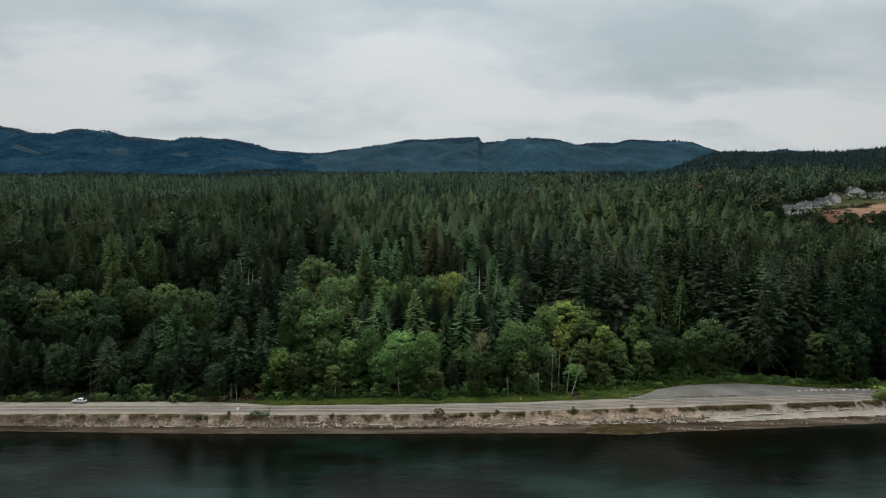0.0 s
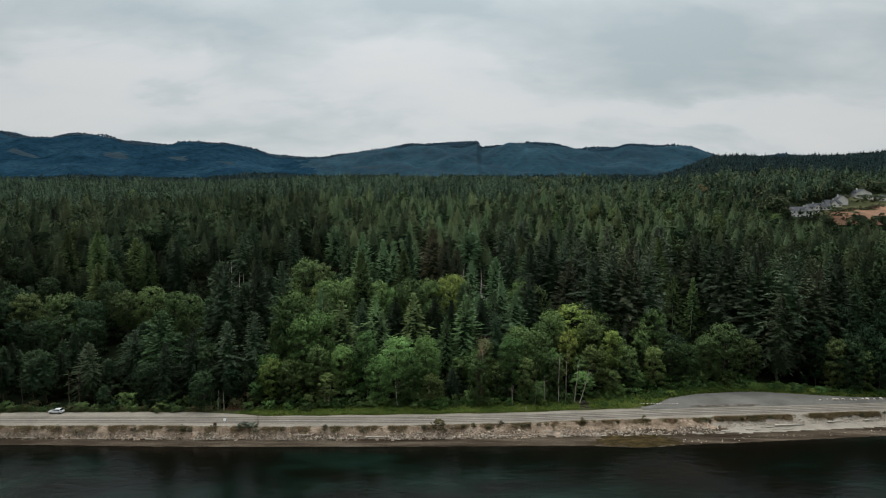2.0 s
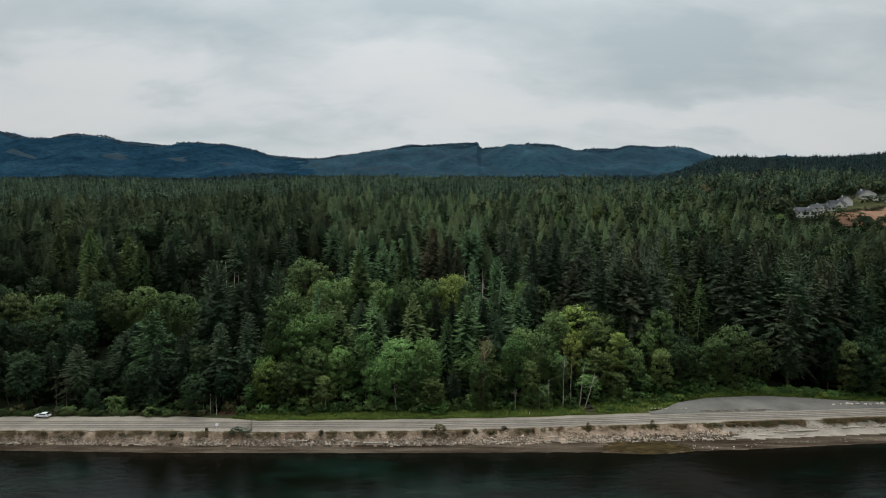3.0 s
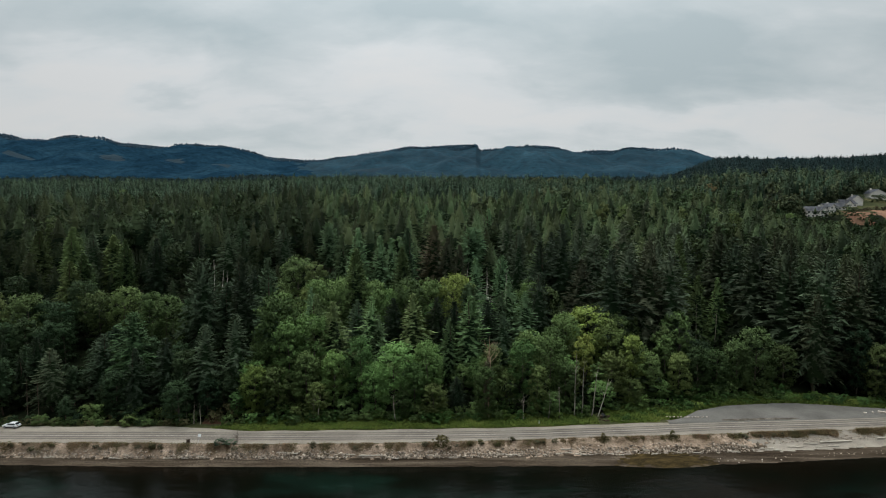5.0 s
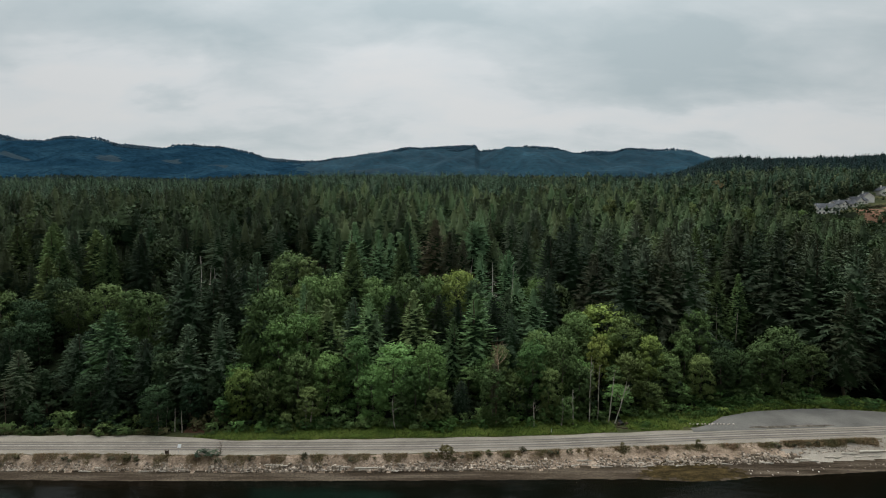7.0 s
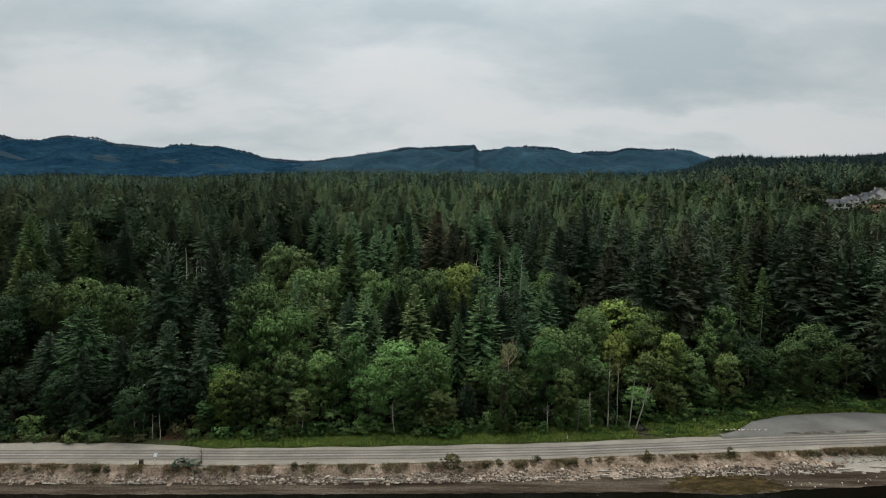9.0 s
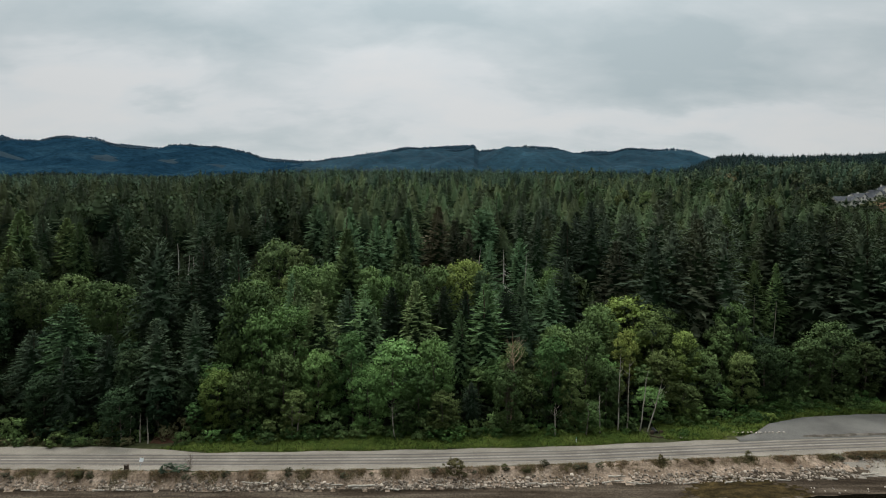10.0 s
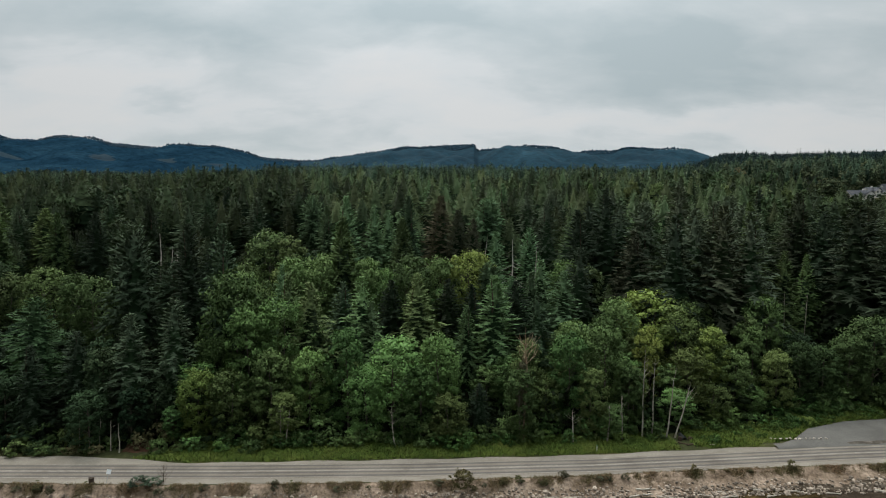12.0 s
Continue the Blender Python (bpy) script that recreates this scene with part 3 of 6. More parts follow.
# ---- trees ----
def conifer_crown(rng, h, r, start, n, pairs, power=0.8, rise=0.8, droop=0.35, leafy=0.3, shag=0.16):
    """Feathered boughs round a stem: each one a bent rib with bushy side sprays, upswept towards the tip of the tree."""
    u = np.clip((np.arange(n) + rng.random(n)) / n, 0, 0.985) ** 0.90
    ang = np.arange(n) * 2.399 + rng.normal(0, 0.3, n)
    lop = 1 + 0.14 * np.sin(ang + rng.random() * 6) + 0.10 * np.sin(2 * ang + u * 9 + rng.random() * 6)
    length = r * ((1 - u) ** power * (0.62 + 0.38 * np.clip(u / 0.22, 0, 1)) + 0.05) * lop * rng.uniform(1 - 1.8 * shag, 1 + shag, n)
    lift = rise * (0.12 + 1.05 * u * u) + rng.normal(0, 0.10, n)
    sag = droop * (1.1 - 0.8 * u) + rng.normal(0, 0.06, n)
    # an upswept bough starts lower, so that its end keeps to the outline
    z0 = h * (start + (1 - start) * u) - length * np.clip(lift - sag, 0, 2) * 0.7
    out = np.stack([np.cos(ang), np.sin(ang), 0 * ang], 1)
    side = np.stack([-np.sin(ang), np.cos(ang), 0 * ang], 1)
    tris, mids, depth = [], [], []
    for j in range(pairs + 1):
        k = 0.30 + 0.66 * (j + 0.6 * rng.random(n)) / (pairs + 0.6)
        p = out * (length * k)[:, None]
        p[:, 2] = z0 + length * (lift * k - sag * k * k)
        fwd = out + np.array((0, 0, 1.0)) * (lift - 2 * sag * k)[:, None]
        for e in ((0.0,) if j == pairs else (-1.0, 1.0)):
            ln = length * (leafy * (1.25 - k) ** 0.5 if e else leafy * 0.8) * rng.uniform(0.6, 1.35, n) + 0.42
            turn = 0.8 * e + rng.normal(0, 0.22, n)
            d = fwd * np.cos(turn)[:, None] + side * np.sin(turn)[:, None]
            d[:, 2] += rng.normal(0.02, 0.30, n)
            d /= np.linalg.norm(d, axis=1)[:, None]
            w = np.cross(d, rng.normal(0, 1, (n, 3)))
            w *= ((0.30 * ln + 0.12) / (np.linalg.norm(w, axis=1) + 0.01))[:, None]
            foot, tip = p - d * ln[:, None] * 0.15, p + d * ln[:, None]
            tris.append(np.stack([foot - w * 0.45, foot + w * 0.45, tip], 1))
            mids.append(p + d * ln[:, None] * 0.4)
            depth.append(k)
    tris, c, depth = np.concatenate(tris), np.concatenate(mids), np.concatenate(depth)
    order = np.argsort(depth, kind="stable")
    tris, c = tris[order], c[order]
    top = np.array([[(-0.2, 0, h * 0.95), (0.2, 0.05, h * 0.95), (0, 0, h * 1.015)], [(0, -0.2, h * 0.95), (0.05, 0.2, h * 0.95), (0, 0, h * 1.01)]])
    rad = np.stack([c[:, 0], c[:, 1], 0 * c[:, 0]], 1) / (np.linalg.norm(c[:, :2], axis=1) + 0.4)[:, None]
    # normals tip up towards the treetop, so tips shade lighter and bases darker
    nrm = rad * 0.66 + np.array((0, 0, 1.0)) * (-0.14 + 1.15 * (c[:, 2:] / h - start) / (1 - start)) + rng.normal(0, 0.13, c.shape)
    return facing(np.concatenate([tris, top]), np.concatenate([nrm, np.array([(0, -0.5, 0.8), (0, -0.5, 0.8)])]))


def conifer_tiers(rng, h, r, start, tiers, sides, power=0.75):
    """The body of a fir: overlapping ragged skirts of boughs, each with long and short bough tips."""
    v, n, f = [], [], []
    dz = h * (1 - start) / tiers
    for i in range(tiers):
        w = i / tiers
        z = h * start + dz * i
        size = (r * (1 - w) ** power + 0.1) * rng.uniform(0.86, 1.1) * (rng.uniform(0.6, 0.9) if i == 0 else 1.0)
        inner = r * (1 - min(1.0, w + 1.15 / tiers)) ** power * 0.55 + 0.04
        turn = rng.random() * 6.283
        b = len(v)
        for k in range(sides):
            a = turn + 6.283 * (k + rng.normal(0, 0.16)) / sides
            q = size * (rng.uniform(0.92, 1.1) if k % 2 else rng.uniform(0.72, 0.88))
            v.append((q * math.cos(a), q * math.sin(a), z - (0.06 if k % 2 else -0.06) * size + rng.normal(0, 0.08) * dz))
            n.append((math.cos(a) * 0.85, math.sin(a) * 0.85, -0.16 + 1.0 * w))
        for k in range(sides):
            a = turn + 6.283 * (k + 0.5) / sides
            v.append((inner * math.cos(a), inner * math.sin(a), min(h, z + dz * 1.5)))
            n.append((math.cos(a) * 0.7, math.sin(a) * 0.7, -0.02 + 1.0 * w))
        for k in range(sides):
            m = (k + 1) % sides
            f += [(b + k, b + m, b + sides + k), (b + m, b + sides + m, b + sides + k)]
    n = np.array(n)
    return np.array(v), np.array(f), n / np.linalg.norm(n, axis=1)[:, None]


def merged(*pieces):
    """Several crowns' worth of places, triangles and normals in one."""
    vs, fs, ns, k = [], [], [], 0
    for v, f, n in pieces:
        vs.append(v)
        fs.append(f + k)
        ns.append(n)
        k += len(v)
    return np.concatenate(vs), np.concatenate(fs), np.concatenate(ns)


def leaf_crown(rng, h, r, start, lobes, leaves, size):
    """Leaf clumps spread over many overlapping sprays of foliage that hang round a rounded, lopsided crown."""
    us, ang, rad = rng.random(lobes), rng.random(lobes) * 6.283, rng.random(lobes)
    zc = h * (start + (0.92 - start) * us ** 0.85)
    lop = 1 + 0.16 * np.sin(ang + rng.random() * 6) + 0.08 * np.sin(3 * ang + rng.random() * 6)
    spread = r * lop * np.sqrt(np.clip(1 - ((us - 0.40) / 0.72) ** 2, 0.04, 1)) * (0.30 + 0.62 * rad ** 0.6)
    c = np.stack([np.cos(ang) * spread, np.sin(ang) * spread, zc], -1)
    lr = r * (0.11 + 0.15 * rng.random(lobes))
    c[0], lr[0] = (0, 0, h - r * 0.24), r * 0.24
    which = rng.integers(0, lobes, leaves)
    d = rng.normal(0, 1, (leaves, 3))
    d[:, 2] = d[:, 2] * 0.8 + 0.25
    d /= np.linalg.norm(d, axis=1)[:, None]
    p = c[which] + d * (lr[which] * (0.45 + 0.75 * rng.random(leaves)))[:, None] * np.array((1, 1, 0.8))
    p[:, 2] = np.minimum(p[:, 2], h)
    nrm = d + rng.normal(0, 0.6, (leaves, 3)) + np.array((0, 0, 0.4))
    nrm /= np.linalg.norm(nrm, axis=1)[:, None]
    t1 = np.cross(nrm, rng.normal(0, 1, (leaves, 3)))
    t1 /= np.linalg.norm(t1, axis=1)[:, None]
    t2 = np.cross(nrm, t1)
    s = (size * (0.5 + 0.9 * rng.random(leaves)))[:, None]
    tris = np.stack([p - t1 * s * 0.62 - t2 * s * 0.3, p + t1 * s * 0.62 - t2 * s * 0.3, p + t2 * s * 0.75 - nrm * s * 0.1], 1)
    whole = p - np.array((0, 0, h * 0.55))
    whole /= np.linalg.norm(whole, axis=1)[:, None]
    return facing(tris, d * 0.6 + whole * 0.8 + np.array((0, 0, 0.12)) + rng.normal(0, 0.34, (leaves, 3)))


def tube(path, radii, sides=7):
    """A tapered limb along a list of points."""
    verts, faces = [], []
    for i, (p, r) in enumerate(zip(path, radii)):
        for k in range(sides):
            a = 6.2832 * k / sides
            verts.append((p[0] + r * math.cos(a), p[1] + r * math.sin(a), p[2] + r * 0.15 * math.sin(a * 2)))
        if i:
            for k in range(sides):
                b0, b1 = (i - 1) * sides, i * sides
                faces.append((b0 + k, b0 + (k + 1) % sides, b1 + (k + 1) % sides, b1 + k))
    faces.append(tuple(range(len(verts) - sides, len(verts))))
    return verts, faces


def join(pieces):
    verts, faces = [], []
    for v, f in pieces:
        n = len(verts)
        verts += list(v)
        faces += [tuple(i + n for i in q) for q in f]
    return verts, faces


def trunk_mesh(name, rng, h, r, limbs, material, lean=0.0, crown_start=0.3, reach=2.0, up=0.6, blunt=0.06):
    wob = rng.normal(0, 0.010 * h, (6, 2)).cumsum(0)
    path = [(wob[i, 0] * (i > 0) + lean * h * i / 5, wob[i, 1] * (i > 0), -0.5 + (h + 0.5) * i / 5) for i in range(6)]
    pieces = [tube(path, [r * 1.35, r, r * 0.85, r * 0.65, r * 0.45, r * blunt])]
    for _ in range(limbs):
        k = crown_start + (0.93 - crown_start) * rng.random()
        i = min(4, int(k * 5))
        f = k * 5 - i
        p = [path[i][c] * (1 - f) + path[i + 1][c] * f for c in range(3)]
        a, ln = rng.random() * 6.283, reach * (1.15 - k) * rng.uniform(0.6, 1.3)
        q = (p[0] + math.cos(a) * ln * 0.5, p[1] + math.sin(a) * ln * 0.5, p[2] + ln * 0.5 * up)
        e = (p[0] + math.cos(a + 0.3) * ln, p[1] + math.sin(a + 0.3) * ln, p[2] + ln * up * 1.25)
        pieces.append(tube([p, q, e], [r * 0.34, r * 0.22, r * 0.05], 5))
    v, f = join(pieces)
    me = bpy.data.meshes.new(name)
    me.from_pydata(v, [], f)
    me.materials.append(material)
    return me


RNG = np.random.default_rng(7)


def crown_mesh(v, f, n, material, core=0):
    """core: how many of the first triangles take the darkened bough colour."""
    return fast_mesh("crown", v, f, material, None, n, np.arange(len(f)) < core if core else None)


def fir_crown(rng, h, r, start, n, power, rise, droop, leafy, shag):
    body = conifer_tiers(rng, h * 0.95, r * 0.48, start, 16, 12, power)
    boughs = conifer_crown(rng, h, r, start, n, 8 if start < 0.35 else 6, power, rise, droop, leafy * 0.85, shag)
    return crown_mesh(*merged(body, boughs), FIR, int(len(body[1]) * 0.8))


# crowns and trunks are made once for one height, then scaled to each tree:
# 0-4 full crowns, 5 rounded, 6-8 high forest crowns, 9-10 dense cedars, 11 soft hemlock
H0 = 32.0
FIR_SHAPES = [(fir_crown(RNG, H0, *spec), trunk_mesh("trunk", RNG, H0 * 0.97, 0.36, 8, BARK, 0, 0.06, 3.0, 0.05))
              for spec in ((7.2, 0.08, 250, 0.84, 0.85, 0.34, 0.22, 0.20), (6.6, 0.12, 260, 0.78, 0.95, 0.34, 0.22, 0.18), (8.4, 0.10, 220, 0.88, 0.65, 0.34, 0.18, 0.24),
                           (6.2, 0.18, 240, 0.74, 1.0, 0.32, 0.24, 0.20), (7.8, 0.14, 230, 0.84, 0.75, 0.40, 0.19, 0.24), (6.4, 0.34, 220, 0.42, 1.0, 0.36, 0.25, 0.22),
                           (6.8, 0.34, 190, 0.76, 0.95, 0.34, 0.24, 0.22), (7.4, 0.36, 180, 0.82, 0.85, 0.34, 0.23, 0.24), (6.4, 0.36, 190, 0.72, 1.0, 0.34, 0.25, 0.22),
                           (7.0, 0.10, 330, 0.86, 1.1, 0.40, 0.22, 0.12), (6.6, 0.14, 310, 0.80, 1.15, 0.42, 0.22, 0.14), (6.8, 0.10, 270, 0.55, 0.70, 0.46, 0.22, 0.24))]
HL = 20.0
LEAF_SHAPES = [(crown_mesh(*leaf_crown(RNG, HL, rr, st, lb * 5, 8600, 0.34), MAPLE), trunk_mesh("trunk", RNG, HL * 0.8, 0.20, 9, GREY_BARK, ln, 0.2, 5.0, 0.9))
               for rr, st, lb, ln in ((5.2, 0.10, 26, 0), (4.6, 0.14, 22, 0.03), (5.8, 0.08, 30, -0.02), (4.2, 0.18, 20, 0.04), (5.0, 0.06, 26, 0), (6.2, 0.12, 32, 0.02))]
TREES = {"fir": (FIR_SHAPES, H0, "dark green fir tree in the dense forest", "fir tree"),
         "leafy": (LEAF_SHAPES, HL, "leafy green broadleaf tree at the forest edge", "broadleaf tree")}
PLANTED = []
STANDING = []


def plant(kind, x, y, top, material=None, wide=1.0, shape=None, label=None, name=None, standing=True):
    """A tree whose tip reaches that height above the sea; its trunk and crown hang from an empty at its foot."""
    shapes, unit, words, cat = TREES[kind]
    i = int(RNG.integers(6, 9) if kind == "fir" and not standing else RNG.integers(6)) if shape is None else shape
    crown, trunk = shapes[i]
    z = float(land_z(x, y))
    k = max(3.0, top - z) / unit
    root = new(name or ("fir_tree" if kind == "fir" else "broadleaf_tree"))
    w = wide * (k ** 0.6 if kind == "fir" else 0.95 * k ** 0.4)
    root.matrix_basis = pose(x, y, z - 0.1, 0, 0, float(RNG.random() * 360)) @ Matrix.Diagonal((w, w, k, 1))
    tagged(root, label or words, cat, "trees of the forest edge")
    for part_name, me in (("trunk", trunk), ("crown", crown)):
        ob = new(part_name, me)
        ob.parent = root
        if part_name == "crown" and material:
            ob.material_slots[0].link = "OBJECT"
            ob.material_slots[0].material = material
    PLANTED.append((x, y, 4.6 * wide if kind == "fir" else 4.6 * wide))
    return root


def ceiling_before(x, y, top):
    """Lowers growth in front of a standing tree so its crown shows to the camera."""
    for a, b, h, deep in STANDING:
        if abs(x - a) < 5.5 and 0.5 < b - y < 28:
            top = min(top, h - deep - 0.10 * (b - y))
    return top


def fir(x, y, top, material=None, wide=1.0, shape=None, label="tall dark green fir standing above its neighbours"):
    STANDING.append((x, y, top, 13.5))
    return plant("fir", x, y, top, material or (GREYFIR if x > 30 else DIMFIR if x < -55 else FIR), 1.12 * wide, shape, label)


def cedar(x, y, top, wide=1.15, shape=9):
    STANDING.append((x, y, top, 11.0))
    return plant("fir", x, y, top, CEDAR, 1.2 * wide, shape, "pointed yellow-green cedar tree in the forest", "cedar_tree")


def maple(x, y, top, material=None, wide=1.0, shape=None, label="rounded bright green maple at the forest edge"):
    STANDING.append((x, y, top, 8.0))
    return plant("leafy", x, y, top, material or (MAPLE if x < 52 else ALDER), wide, shape, label, "maple_tree")


def lime(x, y, top, wide=1.0, shape=None, material=None, label="yellow-green broadleaf tree with a rounded crown"):
    STANDING.append((x, y, top, 8.0))
    return plant("leafy", x, y, top, material or LIME, wide, shape, label, "broadleaf_tree")


def special_trees():
    """The trees that stand out of the wood one by one."""
    cedar(-146, 279, 54, 1.2)
    cedar(-145, 256, 47, 1.2)
    cedar(-168, 286, 57, 1.2)
    fir(-122, 269, 53)
    fir(-78, 210, 49.5, DARKFIR, 0.9, 5, "tall fir with a rounded top and bare lower trunk")
    fir(-67, 214, 50, DARKFIR, 0.95, 3)
    fir(-57, 210, 50, None, 0.9, 1)
    fir(-97, 203, 33.5, HEMLOCK, 1.2, 11, "broad soft green hemlock with drooping boughs")
    fir(-107, 204, 26.5, DARKFIR, 1.1, 4)
    fir(-91, 192.5, 25, DARKFIR, 0.9, 0)
    fir(-84, 197, 27, DARKFIR, 1.0, 2)
    fir(-118, 196, 24, DARKFIR, 1.1, 4)
    fir(-72, 196, 31, DARKFIR, 1.1, 0)
    fir(-64, 199, 34, DARKFIR, 1.0, 4)
    fir(-35.5, 206, 36.5, YOUNGFIR, 1.15, 2, "blue-green fir with tiered boughs")
    fir(-45, 217, 39.5, None, 0.7, 3)
    fir(-11, 218, 37.3, YOUNGFIR, 1.15, 0, "bright green fir with tiered boughs among maples")
    fir(8.1, 212.5, 37.3, YOUNGFIR, 1.2, 0, "yellow-green fir with a loose drooping crown")
    fir(1.2, 209, 30.5, YOUNGFIR, 0.8, 1)
    fir(-22, 212, 31, None, 0.9, 0)
    fir(-42, 212, 38, YOUNGFIR, 0.95, 0, "blue-green fir with tiered boughs")
    fir(-24.5, 214, 37, YOUNGFIR, 1.0, 2, "blue-green fir with tiered boughs")
    # dimmer firs placed as a backdrop, so the bright ones stand out to the camera
    fir(-18, 223, 35, DIMFIR, 1.1, 1)
    fir(-3, 224, 35, DIMFIR, 1.1, 4)
    fir(3, 221, 34, DIMFIR, 1.0, 0)
    fir(14.5, 220, 35, DIMFIR, 1.1, 4)
    fir(19, 215, 32, DIMFIR, 1.0, 2)
    fir(-30, 219, 35, DIMFIR, 1.0, 4)
    cedar(-32, 232, 51.5, 1.0)
    cedar(-16.6, 249, 51, 0.95)
    fir(-35, 257, 58)
    fir(-26, 256, 55, None, 0.9)
    fir(-15, 259, 58, None, 0.85, 1)
    fir(-4.5, 276, 58.5, RUST, 1.2, 1, "brownish fir with a dense pointed crown")
    fir(1.2, 269, 53.5, RUST, 0.95, 1, "brownish fir with a dense pointed crown")
    fir(6.5, 267, 50.5, RUST, 0.9, 1, "brownish fir with a dense pointed crown")
    fir(12.4, 279, 57.5)
    fir(22, 246, 48, None, 1.0, 3)
    fir(36.5, 245, 53.5)
    fir(45, 246, 60, None, 1.15, 2)
    fir(50, 235, 47.5, RUST, 1.15, 4, "brownish fir with a dense pointed crown")
    fir(58, 226, 52, None, 1.2, 2)
    fir(66, 232, 54, None, 1.05, 4)
    fir(72, 228, 54.5, None, 1.15, 0)
    fir(80, 229, 53, None, 1.1, 4)
    fir(72, 257, 61, None, 1.15, 2)
    fir(96, 262, 55, None, 1.1)
    fir(109, 254, 59, DARKFIR, 1.1)
    fir(113, 234, 56, DARKFIR, 1.35, 2, "large dark fir with broad tiered boughs")
    fir(119, 226, 54, DARKFIR, 1.15, 0)
    fir(127, 217, 52, DARKFIR, 1.25, 2, "large dark fir with broad tiered boughs")
    fir(137, 215, 48, DARKFIR, 1.2, 4)
    fir(146, 219, 52, DARKFIR, 1.2, 0)
    fir(122, 212, 38, DARKFIR, 1.0, 4)
    fir(91, 231, 42, CEDAR, 0.9, 0, "slim yellow-green tree with a pointed crown")
    fir(101, 237, 40.5, CEDAR, 0.75, 0, "slim yellow-green tree with a pointed crown")
    # set in front to hide the lower snags and dead trunk from the camera
    fir(-88, 234, 39.5)
    fir(-83, 235, 39)
    fir(-78.5, 233, 39)
    fir(14, 226, 35.5, FIR)
    fir(20, 229, 36.5)
    fir(8.5, 233, 38.5)
    maple(11.5, 191.0, 20.5, ALDER, 0.9, 4)
    maple(28, 212, 27, ALDER, 1.0, 2)
    maple(36, 213, 28, ALDER, 1.0, 0)
    fir(28, 225, 37, None, 1.1, 0)
    fir(34, 232, 43, None, 1.1, 2)
    fir(23, 232, 39.5)
    maple(-117, 235, 38, ALDER, 1.15, 2)
    maple(-128, 237, 36, OLIVE_LEAF, 1.1, 0)
    maple(-104, 229, 37, ALDER, 1.0, 4)
    maple(-97, 225, 36.5, OLIVE_LEAF, 1.0, 2)
    maple(-150, 230, 36, OLIVE_LEAF, 1.2, 5)
    maple(-165, 232, 36, OLIVE_LEAF, 1.2, 2)
    maple(-53, 205, 40.5, ALDER, 1.2, 2)
    maple(-48, 199, 33.5, None, 1.05, 0)
    maple(-42, 204, 34, None, 1.0, 5)
    lime(-56.5, 192, 20.5, 0.95, 0)
    maple(-50, 193.5, 20, ALDER, 1.0, 2)
    maple(-42, 195, 24, ALDER, 1.0, 4)
    maple(-34, 196, 24, None, 0.95, 0)
    maple(-25.5, 197, 28.3, None, 1.0, 4)
    maple(-15.5, 196, 26.8, None, 1.25, 2, "large bright green maple at the forest edge")
    maple(-5.4, 197, 27, None, 1.0, 0)
    maple(-9.5, 193, 21, None, 0.9, 4)
    maple(-21, 193, 21, None, 0.9, 5)
    maple(4, 238, 42.5, LIME, 1.2, 5)
    maple(-14, 230, 42, OLIVE_LEAF, 1.1, 2)
    maple(-6, 236, 41, ALDER, 1.1, 0)
    maple(-25, 231, 41, ALDER, 1.1, 4)
    maple(-38, 232, 42, ALDER, 1.1, 5)
    maple(14, 199, 25, ALDER, 0.95, 1)
    maple(23, 198, 27, MAPLE, 1.0, 0)
    maple(32, 202, 28, ALDER, 1.15, 2)
    maple(27, 194, 20, ALDER, 0.9, 4)
    maple(36, 196, 20, ALDER, 0.9, 3)
    lime(51, 222, 33.5, 1.55, 2)
    maple(58.5, 221, 31, None, 1.1, 0)
    maple(41, 219, 31.5, ALDER, 1.15, 0)
    lime(45, 208, 26, 0.9, 3)
    maple(55, 216, 30, ALDER, 1.05, 5)
    lime(60, 209, 26, 0.95, 4)
    maple(52, 203, 22, ALDER, 1.0, 0)
    maple(65, 207, 21, ALDER, 1.0, 2)
    maple(72, 212, 25, ALDER, 0.9, 3)
    maple(74, 205.5, 21, None, 0.85, 0)
    maple(81, 207, 22.5, DEEPLEAF, 1.0, 4)
    maple(88, 210, 21, DEEPLEAF, 0.95, 2)
    maple(95, 211, 24, DEEPLEAF, 1.05, 0)
    maple(102, 211.5, 28, DEEPLEAF, 1.25, 2)
    maple(111, 211.5, 22, DEEPLEAF, 1.05, 4)
    maple(137, 205.5, 24, OLIVE_LEAF, 1.0, 0)
    maple(147, 204, 20, ALDER, 0.9, 4)
    # up the slope behind them
    fir(143.5, 230, 49.7, DARKFIR, 1.1)
    maple(-45.8, 234, 41.1, ALDER, 1.1, None, "rounded green broadleaf tree among the firs")
    fir(141.4, 235, 51.3, DARKFIR, 1.1)
    fir(69.9, 242, 52.8, None, 0.9, None, "dark green fir with a pointed crown on the slope")
    lime(-49.6, 243, 46.2, 1.1, None, OLIVE_LEAF, "rounded olive broadleaf tree among the firs")
    fir(11.8, 245, 46.9, None, 0.8, None, "dark green fir with a pointed crown on the slope")
    fir(81.3, 245, 54.3, None, 1.0, None, "dark green fir with a pointed crown on the slope")
    fir(132.4, 245, 54.4, DARKFIR, 1.1)
    fir(145.3, 246, 54.8, DARKFIR, 1.1)
    lime(-57.9, 248, 48.3, 1.4, None, OLIVE_LEAF, "rounded olive broadleaf tree among the firs")
    cedar(-35.2, 248, 48.4, 1.0)
    fir(112.8, 248, 55.1, DARKFIR, 1.2)
    cedar(-146.3, 250, 45.0, 1.1)
    fir(58.2, 251, 55.7, None, 0.9, None, "dark green fir with a pointed crown on the slope")
    fir(81.9, 252, 56.2, None, 1.1, None, "dark green fir with a pointed crown on the slope")
    cedar(92.4, 252, 55.8, 0.8)
